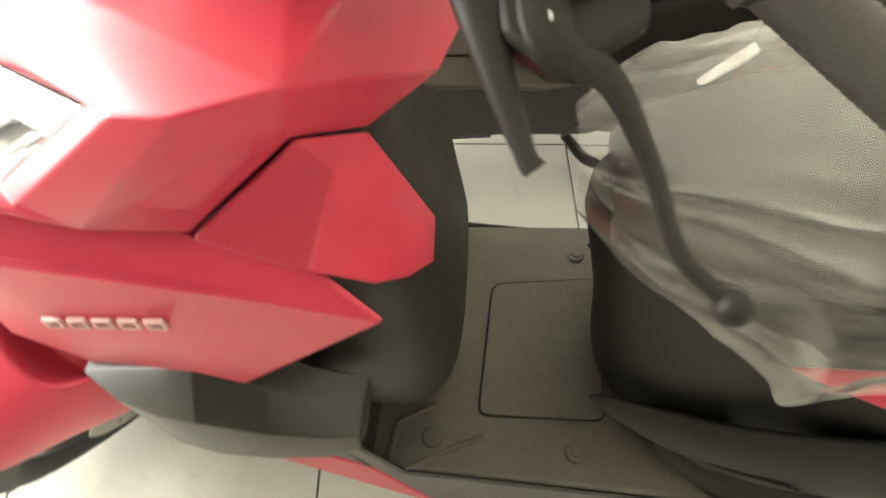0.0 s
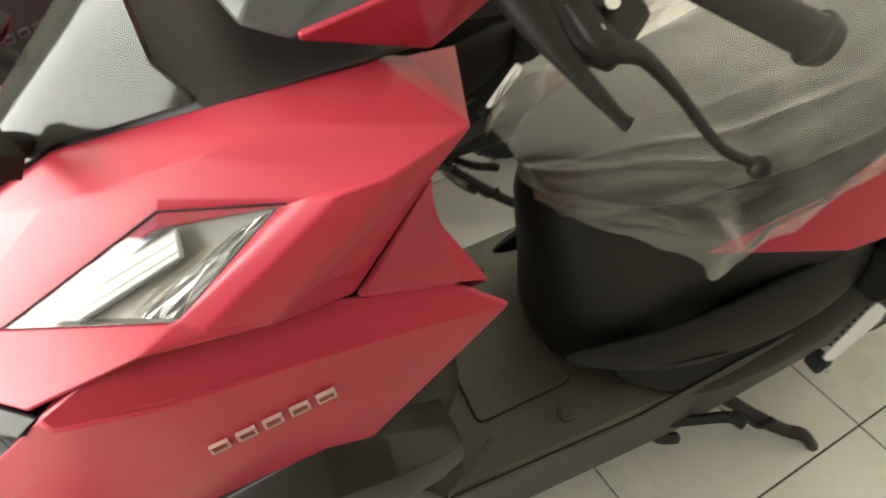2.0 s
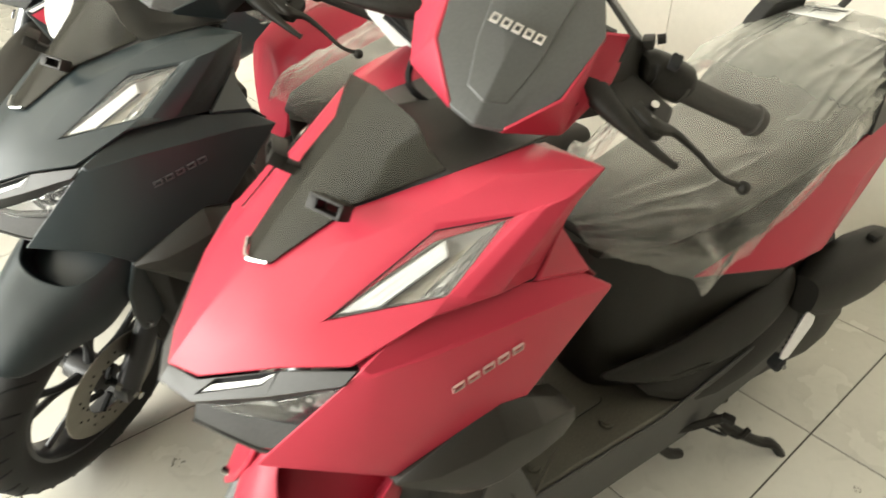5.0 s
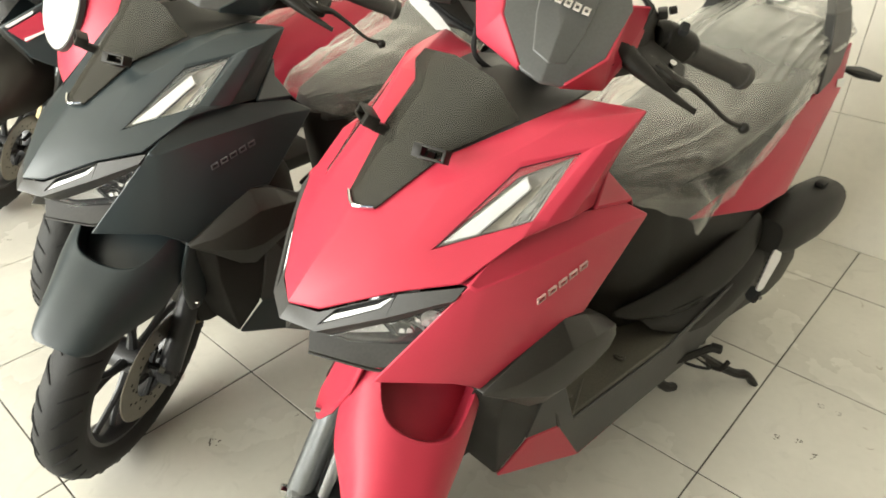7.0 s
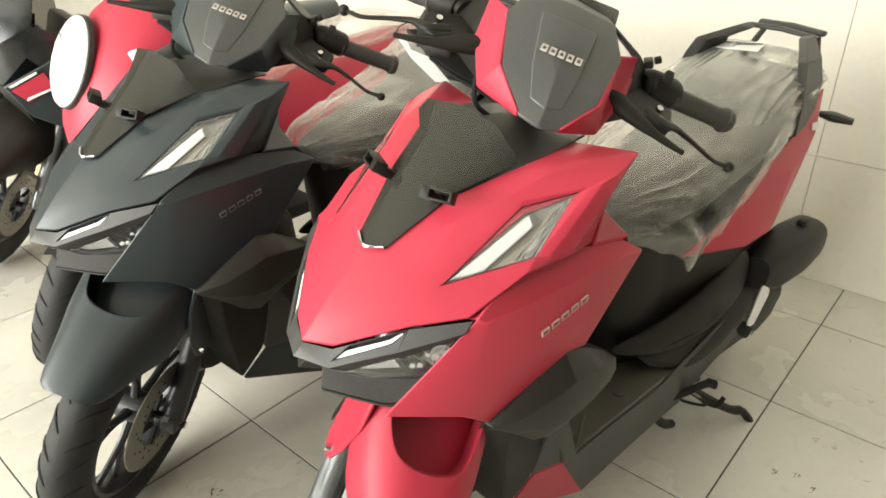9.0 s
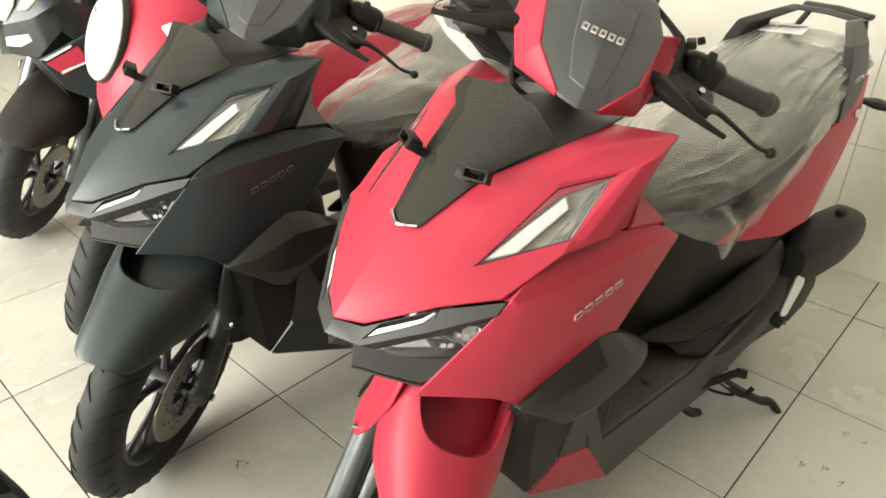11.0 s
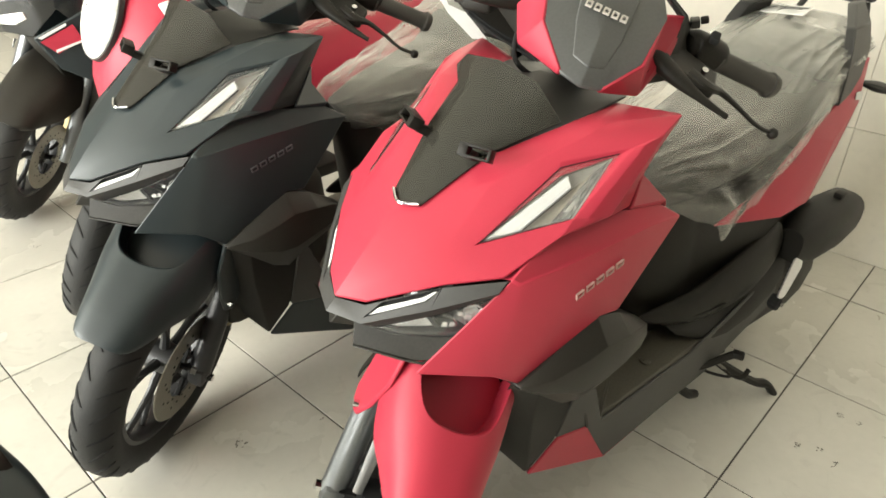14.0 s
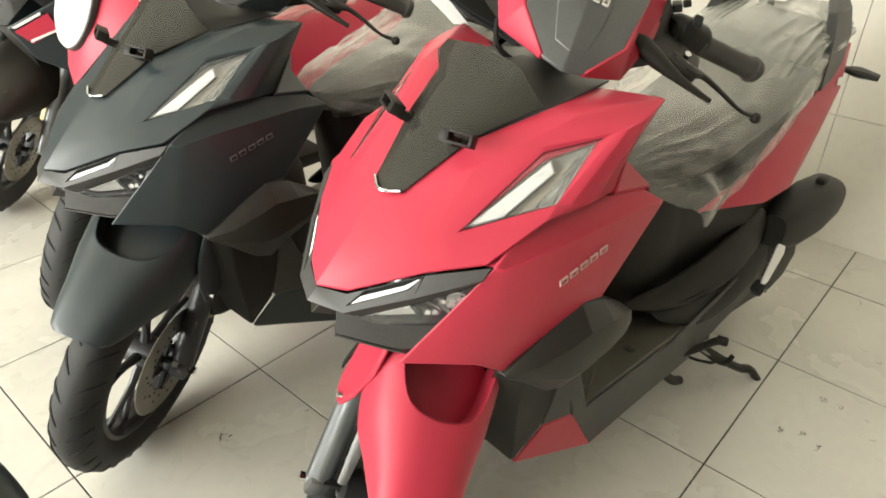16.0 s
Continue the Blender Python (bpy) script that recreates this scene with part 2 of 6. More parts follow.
def tile_material(name, base, rough, vary, dirt, dirt_size):
    """Glazed tile: each piece a little different, with smudges over the whole floor."""
    m = bpy.data.materials.new(name)
    m.use_nodes = True
    n, l = m.node_tree.nodes, m.node_tree.links
    b = n["Principled BSDF"]
    pos = n.new("ShaderNodeNewGeometry").outputs["Position"]
    info = n.new("ShaderNodeObjectInfo")
    big, small, streak = n.new("ShaderNodeTexNoise"), n.new("ShaderNodeTexNoise"), n.new("ShaderNodeTexNoise")
    for t, s, d in ((big, dirt_size, 7.0), (small, 45.0, 4.0), (streak, 9.0, 8.0)):
        t.inputs["Scale"].default_value, t.inputs["Detail"].default_value = s, d
        l.new(pos, t.inputs["Vector"])
    streak.inputs["Distortion"].default_value = 2.5
    ramp = n.new("ShaderNodeMapRange")
    ramp.inputs["From Min"].default_value, ramp.inputs["From Max"].default_value = 0.32, 0.62
    ramp.inputs["To Min"].default_value, ramp.inputs["To Max"].default_value = 1.0 - dirt, 1.0
    l.new(big.outputs["Fac"], ramp.inputs["Value"])
    spot = n.new("ShaderNodeMapRange")
    spot.inputs["From Min"].default_value, spot.inputs["From Max"].default_value = 0.27, 0.42
    spot.inputs["To Min"].default_value, spot.inputs["To Max"].default_value = 1.0 - dirt * 0.7, 1.0
    l.new(streak.outputs["Fac"], spot.inputs["Value"])
    fine = n.new("ShaderNodeMapRange")
    fine.inputs["To Min"].default_value, fine.inputs["To Max"].default_value = 0.95, 1.03
    l.new(small.outputs["Fac"], fine.inputs["Value"])
    each = n.new("ShaderNodeMapRange")
    each.inputs["To Min"].default_value, each.inputs["To Max"].default_value = 1.0 - vary, 1.0
    l.new(info.outputs["Random"], each.inputs["Value"])
    value = ramp.outputs["Result"]
    for other in (spot, fine, each):
        k = n.new("ShaderNodeMath")
        k.operation = "MULTIPLY"
        l.new(value, k.inputs[0]), l.new(other.outputs["Result"], k.inputs[1])
        value = k.outputs["Value"]
    mix = n.new("ShaderNodeMix")
    mix.data_type, mix.blend_type = "RGBA", "MULTIPLY"
    mix.inputs[0].default_value = 1.0
    mix.inputs[6].default_value = (*base, 1)
    l.new(value, mix.inputs[7]), l.new(mix.outputs[2], b.inputs["Base Color"])
    r = n.new("ShaderNodeMapRange")
    r.inputs["From Min"].default_value, r.inputs["From Max"].default_value = 0.3, 0.7
    r.inputs["To Min"].default_value, r.inputs["To Max"].default_value = rough + 0.12, rough
    l.new(big.outputs["Fac"], r.inputs["Value"]), l.new(r.outputs["Result"], b.inputs["Roughness"])
    return m


TILE = tile_material("cream_floor_tile", (0.63, 0.61, 0.545), 0.19, 0.04, 0.13, 2.2)
WALL_TILE = tile_material("cream_wall_tile", (0.80, 0.755, 0.66), 0.35, 0.02, 0.06, 1.2)
SCUFF = material("brown_rubber_scuff", (0.36, 0.32, 0.26), 0.7, 0.0, 0.3, 300)
FLOOR_DIRT = material("dark_floor_mark", (0.09, 0.08, 0.065), 0.8, 0.0, 0.3, 300)


# ---- mesh helpers ----
def cage(verts, faces, mirror=True):
    """A sheet of plane facets; with mirror, the same on the other side of y = 0."""
    bm = bmesh.new()
    for s in ((1, -1) if mirror else (1,)):
        vs = [bm.verts.new((x, y * s, z)) for x, y, z in verts]
        for f in faces:
            bm.faces.new([vs[i] for i in (f if s == 1 else f[::-1])])
    bmesh.ops.remove_doubles(bm, verts=bm.verts, dist=1e-4)
    bmesh.ops.recalc_face_normals(bm, faces=bm.faces)
    return bm


def loft(rings, close=True, caps=True):
    """A skin over rings of equally many points."""
    bm = bmesh.new()
    rows = [[bm.verts.new(p) for p in r] for r in rings]
    k = len(rings[0])
    for a, b in zip(rows, rows[1:]):
        for i in range(k if close else k - 1):
            bm.faces.new((a[i], a[(i + 1) % k], b[(i + 1) % k], b[i]))
    if caps and close:
        bm.faces.new(rows[0][::-1])
        bm.faces.new(rows[-1])
    bmesh.ops.recalc_face_normals(bm, faces=bm.faces)
    return bm


def smooth_line(points, n):
    """n points along a soft curve through the given ones (Catmull-Rom)."""
    p = [Vector(q) for q in points]
    if len(p) == 2:
        return [p[0].lerp(p[1], i / (n - 1)) for i in range(n)]
    p = [2 * p[0] - p[1]] + p + [2 * p[-1] - p[-2]]
    out = []
    for i in range(n):
        u = i / (n - 1) * (len(p) - 3)
        k = min(int(u), len(p) - 4)
        t = u - k
        a, b, c, d = p[k:k + 4]
        out.append(0.5 * ((2 * b) + (c - a) * t + (2 * a - 5 * b + 4 * c - d) * t * t + (3 * b - a - 3 * c + d) * t ** 3))
    return out


def tube(points, radii, n=24, sides=12, flat=1.0, smooth=True):
    """A rod along a line; flat squeezes its section."""
    line = smooth_line(points, n) if smooth else [Vector(p) for p in points]
    n = len(line)
    if isinstance(radii, float):
        radii = (radii, radii)
    rings, side = [], None
    for i, c in enumerate(line):
        d = (line[min(i + 1, n - 1)] - line[max(i - 1, 0)]).normalized()
        if side is None:
            side = d.cross(Vector((0, 0, 1)) if abs(d.z) < 0.9 else Vector((1, 0, 0))).normalized()
        side = (side - d * side.dot(d)).normalized()
        up = d.cross(side)
        u = i / max(1, n - 1) * (len(radii) - 1)
        k = min(int(u), len(radii) - 2)
        r = radii[k] + (radii[k + 1] - radii[k]) * (u - k)
        rings.append([c + side * (r * math.cos(a)) + up * (r * flat * math.sin(a)) for a in [2 * math.pi * j / sides for j in range(sides)]])
    return loft(rings)


def revolve(profile, n=64, closed=True):
    """Turns (radius, y) points round the y axis."""
    bm = bmesh.new()
    rows = []
    for i in range(n):
        a = 2 * math.pi * i / n
        rows.append([bm.verts.new((r * math.cos(a), y, r * math.sin(a))) for r, y in profile])
    k = len(profile)
    for i in range(n):
        a, b = rows[i], rows[(i + 1) % n]
        for j in range(k if closed else k - 1):
            bm.faces.new((a[j], a[(j + 1) % k], b[(j + 1) % k], b[j]))
    bmesh.ops.recalc_face_normals(bm, faces=bm.faces)
    return bm


def block(size, at=(0, 0, 0), turn=None, bevel=0.0):
    bm = bmesh.new()
    bmesh.ops.create_cube(bm, size=1.0)
    bm.transform(Matrix.Diagonal((*size, 1)))
    if bevel:
        bmesh.ops.bevel(bm, geom=bm.edges[:], offset=bevel, segments=2, affect="EDGES", profile=0.5)
    bm.transform(Matrix.Translation(at) @ (turn if turn else Matrix.Identity(4)))
    return bm


def join(*parts):
    out = bmesh.new()
    for b in parts:
        me = bpy.data.meshes.new("tmp")
        b.to_mesh(me)
        out.from_mesh(me)
        bpy.data.meshes.remove(me)
        b.free()
    return out


def plate(outline, thick, way):
    """A flat outline given depth along way."""
    bm = bmesh.new()
    a = [bm.verts.new(p) for p in outline]
    b = [bm.verts.new(Vector(p) + Vector(way) * thick) for p in outline]
    k = len(outline)
    bm.faces.new(a[::-1]), bm.faces.new(b)
    for i in range(k):
        bm.faces.new((a[i], a[(i + 1) % k], b[(i + 1) % k], b[i]))
    bmesh.ops.recalc_face_normals(bm, faces=bm.faces)
    return bm


def oval(cx, cy, w, d, z, n=28, power=2.5, front=1.0):
    """A rounded ring in the plane z."""
    out = []
    for i in range(n):
        a = 2 * math.pi * i / n
        c, s = math.cos(a), math.sin(a)
        out.append((cx + d * math.copysign(abs(c) ** (2 / power), c), cy + w * math.copysign(abs(s) ** (2 / power), s), z))
    return out


def part(name, bm, mat, parent, label="", turn=None, solid=0.0, bevel=0.0, smooth=True, angle=32, sub=0):
    """Links a bmesh as one mesh under its thing or part."""
    if solid:
        skin = bm.faces[:]
        bmesh.ops.solidify(bm, geom=skin, thickness=solid)
        bmesh.ops.recalc_face_normals(bm, faces=bm.faces[:])
    if turn is not None:
        bm.transform(turn)
    me = bpy.data.meshes.new(name)
    bm.to_mesh(me)
    bm.free()
    me.materials.append(mat)
    if smooth:
        me.polygons.foreach_set("use_smooth", [True] * len(me.polygons))
        me.set_sharp_from_angle(angle=radians(angle))
    ob = new(name, me)
    ob.parent = parent
    if sub:
        s = ob.modifiers.new("round", "SUBSURF")
        s.levels = s.render_levels = sub
    if bevel:
        b = ob.modifiers.new("edges", "BEVEL")
        b.width, b.segments, b.limit_method, b.angle_limit = bevel, 2, "ANGLE", radians(22)
        b.harden_normals = False
    return tagged(ob, label) if label else ob


def thing(name, label, category, at=None, group="", kind=""):
    ob = new(name)
    ob.empty_display_size = 0.05
    if at is not None:
        ob.matrix_world = at
    return tagged(ob, label, category, group, kind)


# ---- the room ----
def slab(name, size, at, mat, label, category="", bevel=0.0):
    ob = part(name, block(size, bevel=bevel), mat, None, label, smooth=False)
    ob.location = at
    return tagged(ob, kind="structure", category=category)


BACK = 0.80
floor = slab("floor", (12.0, 6.3, 0.10), (-1.6, -2.3, -0.0522), GROUT, "cream glazed tile floor with grey joints, smudged and marked", "floor")
ground = slab("ground", (400.0, 400.0, 0.1), (0, 0, -0.19), CONCRETE, "grey concrete ground outside the shop", "ground")
wall_back = slab("wall_back", (10.6, 0.15, 3.3), (-1.1, BACK + 0.079, 1.6), PALE_GROUT, "cream tiled shop wall with thin joints", "wall")
wall_west = slab("wall_west", (0.15, 6.3, 3.3), (-6.48, -2.3, 1.6), WALL, "unseen plain side wall, dark taupe to cut bounced light", "wall")
wall_east = slab("wall_east", (0.15, 6.3, 3.3), (4.28, -2.3, 1.6), WALL, "unseen plain side wall, dark taupe to cut bounced light", "wall")
# Out of view; added to keep front daylight off the right-hand sides.
unseen_front_wall = slab("unseen_front_wall", (4.1, 0.15, 3.3), (2.25, -5.52, 1.6), WALL, "unseen plain taupe wall, added to block daylight from the right of the front", "wall")
ceiling = slab("ceiling", (10.9, 6.5, 0.12), (-1.1, -2.3, 3.31), CEILING, "plain off-white shop ceiling", "ceiling")
RED_AT = (-0.3388, -0.6241, -96.3, 4.2)


# ---- the sporty scooters ----
# own axes: x ahead, y to the rider's left, z up; the origin on the floor under the footboard
AXLE_F, AXLE_R = Vector((0.612, 0, 0.272)), Vector((-0.66, 0, 0.262))
CASTER = radians(26.5)
AXIS = Vector((-math.sin(CASTER), 0, math.cos(CASTER)))
AXIS_FOOT = Vector((0.5932, 0, 0.2446))


def steered(degrees):
    return Matrix.Translation(AXIS_FOOT) @ Matrix.Rotation(radians(degrees), 4, AXIS) @ Matrix.Translation(-AXIS_FOOT)


def stands(x, y, heading, lean):
    """Pose of a parked two-wheeler that leans on its side stand."""
    return Matrix.Translation((x, y, 0)) @ Matrix.Rotation(radians(heading), 4, "Z") @ Matrix.Rotation(radians(-lean), 4, "X")


def wordmark(at, along, up, length, height, depth=0.0025, count=5):
    """A raised maker's mark as a row of plain blocks."""
    a, u = Vector(along).normalized(), Vector(up)
    u = (u - a * u.dot(a)).normalized()
    o = a.cross(u)
    step, marks = length / count, []
    for i in range(count):
        c = Vector(at) + a * (step * (i + 0.5))
        bm = bmesh.new()
        loops = []
        for inset, high in ((0.0, 0.0), (0.0, depth), (0.17, depth), (0.17, 0.0)):
            w, h = step * 0.36 - inset * height * 1.1, height * (0.5 - inset)
            loops.append([bm.verts.new(c + a * (w * p + 0.12 * h * q) + u * (h * q) + o * high) for p, q in ((-1, -1), (1, -1), (1, 1), (-1, 1))])
        for k in range(4):
            one, two = loops[k], loops[(k + 1) % 4]
            for j in range(4):
                bm.faces.new((one[j], one[(j + 1) % 4], two[(j + 1) % 4], two[j]))
        bmesh.ops.recalc_face_normals(bm, faces=bm.faces)
        marks.append(bm)
    return marks


def wheel_parts(parent, centre, turn, width, mats, disc_side=1, rim_r=0.188, outer=0.272, name="front_wheel"):
    """Tyre, grooves, rim, spokes, hub and disc under one wheel part."""
    here = turn @ Matrix.Translation(centre)
    w = width / 2
    prof = [(rim_r + 0.004, w * 0.62), (rim_r + 0.02, w * 0.86)]
    for i in range(13):
        a = math.pi * (i / 12)
        prof.append((outer - 0.052 + 0.052 * math.sin(a), w * math.cos(a) * (1.0 if 0 < i < 12 else 0.985)))
    prof += [(rim_r + 0.02, -w * 0.86), (rim_r + 0.004, -w * 0.62)]
    tyre = part("tyre", revolve(prof, 72), RUBBER, parent, "black rubber tyre with cut grooves", here)
    cuts = []
    for i in range(30):
        for side in (1, -1):
            a0 = 2 * math.pi * (i + (0.5 if side > 0 else 0)) / 30
            line = []
            for k in range(5):
                u = 0.16 + 0.62 * k / 4
                ang = math.pi / 2 - side * u * math.pi / 2 * 0.95
                r = outer - 0.052 + 0.0524 * math.sin(ang)
                th = a0 + 0.16 * (k / 4) ** 0.8 * (1 if i % 2 else 0.7)
                line.append(Vector((r * math.cos(th), w * 1.004 * math.cos(ang), r * math.sin(th))))
            cuts.append(tube(line, (0.0016, 0.0034, 0.0018), 5, 4, smooth=False))
    tagged(part("tread_groove", join(*cuts), GROOVE, tyre, "", here), kind="stuff")
    ring = [(rim_r + 0.006, w * 0.64), (rim_r - 0.004, w * 0.66), (rim_r - 0.010, w * 0.5), (rim_r - 0.013, 0.0), (rim_r - 0.010, -w * 0.5), (rim_r - 0.004, -w * 0.66), (rim_r + 0.006, -w * 0.64), (rim_r - 0.002, 0.0)]
    part("rim", revolve(ring, 64), mats["rim"], parent, "black cast wheel rim", here)
    for i in range(5):
        a = 2 * math.pi * i / 5 + 0.35
        for s in (-1, 1):
            b = a + s * 0.2
            pts = [(0.035 * math.cos(a), 0, 0.035 * math.sin(a)), (0.09 * math.cos(a + s * 0.05), 0, 0.09 * math.sin(a + s * 0.05)), ((rim_r - 0.012) * math.cos(b), 0, (rim_r - 0.012) * math.sin(b))]
            part("spoke", tube(pts, (0.012, 0.0075, 0.0075), 8, 8), mats["rim"], parent, "", here)
    part("hub", revolve([(0.012, w * 0.9), (0.034, w * 0.8), (0.036, 0), (0.034, -w * 0.8), (0.012, -w * 0.9)], 32), mats["rim"], parent, "", here)
    if disc_side:
        y = disc_side * 0.058
        dsc = [(0.070, y - 0.002), (0.126, y - 0.002), (0.128, y), (0.126, y + 0.002), (0.070, y + 0.002)]
        disc = part("brake_disc", revolve(dsc, 56), STEEL, parent, "drilled steel brake disc", here)
        holes = []
        for i in range(30):
            a = 2 * math.pi * i / 30
            r = 0.075 + 0.011 * (i % 3)
            b = revolve([(0.0, y + 0.0026), (0.0035, y + 0.0026), (0.0035, y - 0.0026), (0.0, y - 0.0026)], 8)
            b.transform(Matrix.Translation((r * math.cos(a), 0, r * math.sin(a))))
            holes.append(b)
        tagged(part("drill_hole", join(*holes), GROOVE, disc, "", here), kind="stuff")
        for i in range(5):
            a = 2 * math.pi * i / 5
            part("disc_carrier", tube([(0.03 * math.cos(a), y - 0.004, 0.03 * math.sin(a)), (0.068 * math.cos(a + 0.3), y, 0.068 * math.sin(a + 0.3))], 0.007, 5, 6), GROOVE, disc, "", here)
        cal = block((0.05, 0.045, 0.085), (-0.150, y + 0.010 * disc_side, 0.070), Matrix.Rotation(radians(-30), 4, "Y"), 0.008)
        part("brake_caliper", cal, BRASS, parent, "dull gold brake caliper", here)
    part("axle_nut", revolve([(0.0, w + 0.032), (0.011, w + 0.032), (0.012, w + 0.02), (0.0, w + 0.02)], 6), STEEL, parent, "", here)


def seat_film(parent, seed, shape, mat):
    """The thin film bag over a seat: a crumpled arch with an uneven hem."""
    bm = bmesh.new()
    nx, ny = 190, 110
    grid = []
    for i in range(nx + 1):
        u = i / nx
        x, half, top, hem = shape(u)
        row = []
        for j in range(ny + 1):
            v = -1 + 2 * j / ny
            a = v * math.pi / 2
            c, s = math.cos(a), math.sin(a)
            ragged = 0.014 * noise.noise((u * 14, seed, (v > 0) * 5.0)) + 0.003 * noise.noise((u * 42, seed, (v > 0) * 3.0))
            y = half * math.copysign(abs(s) ** 0.62, s)
            z = hem + ragged + (top - hem - ragged) * abs(c) ** 0.5
            p = Vector((x, y, z))
            out = Vector((0, s, max(0.2, c))).normalized()
            q = Vector((x * 9 + 2.2 * v, v * 2.0 + x * 2.0, seed * 3.7))
            side = 7.0 if v > 0 else 0.0
            sway = 0.5 * noise.noise((x * 3, abs(v) * 1.5, seed + side))
            hang = 0.0
            for fx, fv, high, skew in ((2.6, 4.6, 0.0150, 1.2), (5.0, 10.0, 0.0085, -1.4), (13.0, 2.2, 0.0035, 1.6)):
                w = 1.0 - abs(noise.noise((x * fx + (abs(v) * skew + sway) * 1.4, abs(v) * fv, seed * 2.3 + fx + side)))
                hang += high * w ** 6
            hang *= (1.0 - 0.7 * max(0.0, (u - 0.75) / 0.25)) * min(1.0, 0.35 + u * 3.0)
            fold = hang * (0.45 + 0.7 * abs(v) ** 1.2) + 0.012 * abs(noise.noise(q * 0.7)) + 0.0010 * noise.noise(q * 4)
            crumple = 0.0
            for scale, high in ((7.0, 0.0070), (17.0, 0.0022)):
                crumple += high * (0.5 - abs(noise.noise((x * scale, abs(v) * scale * 0.30 + side, seed + scale))))
            fold += crumple * (1.0 + 1.2 * max(0.0, 1.0 - u / 0.3))
            edge = min(1.0, (0.45 + abs(s) ** 2 * 0.8))
            row.append(bm.verts.new(p + out * ((fold - 0.001) * edge)))
        grid.append(row)
    for a, b in zip(grid, grid[1:]):
        for j in range(ny):
            bm.faces.new((a[j], a[j + 1], b[j + 1], b[j]))
    # the gathered hem, folded back over the film
    for side in (0, 1):
        rows = []
        for i in range(nx + 1):
            deep = 9 + int(5 * noise.noise((i * 0.05, seed, side * 4.0)))
            row = []
            for k in range(6):
                j = round(deep * k / 5)
                p = grid[i][ny - j if side else j].co
                puff = 0.0025 + 0.005 * abs(noise.noise((i * 0.33, k * 0.35, seed + side))) * math.sin(math.pi * (k + 0.5) / 6)
                row.append(bm.verts.new(p + Vector((0, puff if side else -puff, puff * 0.5))))
            rows.append(row)
        for a, b in zip(rows, rows[1:]):
            for k in range(5):
                bm.faces.new((a[k], a[k + 1], b[k + 1], b[k]))
    return part("seat_film", bm, mat, parent, "crumpled milky plastic film over the seat", angle=70)


def curve_at(u, keys):
    """A soft line through (u, value) keys."""
    if u >= keys[-1][0]:
        return keys[-1][1]
    n = len(keys)
    slope = []
    for k in range(n):
        (a, p), (c, q) = keys[max(0, k - 1)], keys[min(n - 1, k + 1)]
        slope.append((q - p) / (c - a))
    for k in range(n - 1):
        (a, p), (c, q) = keys[k], keys[k + 1]
        if u <= c:
            h = c - a
            t = (u - a) / h
            return p * (2 * t ** 3 - 3 * t * t + 1) + q * (3 * t * t - 2 * t ** 3) + h * (slope[k] * (t ** 3 - 2 * t * t + t) + slope[k + 1] * (t ** 3 - t * t))
    return keys[-1][1]


def mudguard(radius, width, drop, start, end, bowl):
    """A shell over the front wheel; bowl sinks a rounded hollow into its upper end."""
    rings = []
    for k in range(131):
        deg = start + (end - start) * k / 130
        r, w, d = curve_at(deg, radius), curve_at(deg, width), curve_at(deg, drop)
        ring = []
        for j in range(181):
            q = -1 + 2 * j / 180
            y = w * math.copysign(math.sin(abs(q) * math.pi / 2) ** 0.9, q)
            cup = 0.0
            if bowl:
                n = abs(y) / 0.072
                inside = min(1.0, max(0.0, (deg - (82 + 5 * n ** 2 + 8 * n ** 6)) / 4.5))
                cup = inside * inside * (3 - 2 * inside) * max(0.0, min(0.062, r - 0.284))
            rr = r - d * (1 - math.cos(abs(q) * math.pi / 2)) ** 1.25 - cup
            a = radians(deg)
            ring.append(AXLE_F + Vector((rr * math.cos(a), y, rr * math.sin(a))))
        rings.append(ring)
    return loft(rings, False, False)


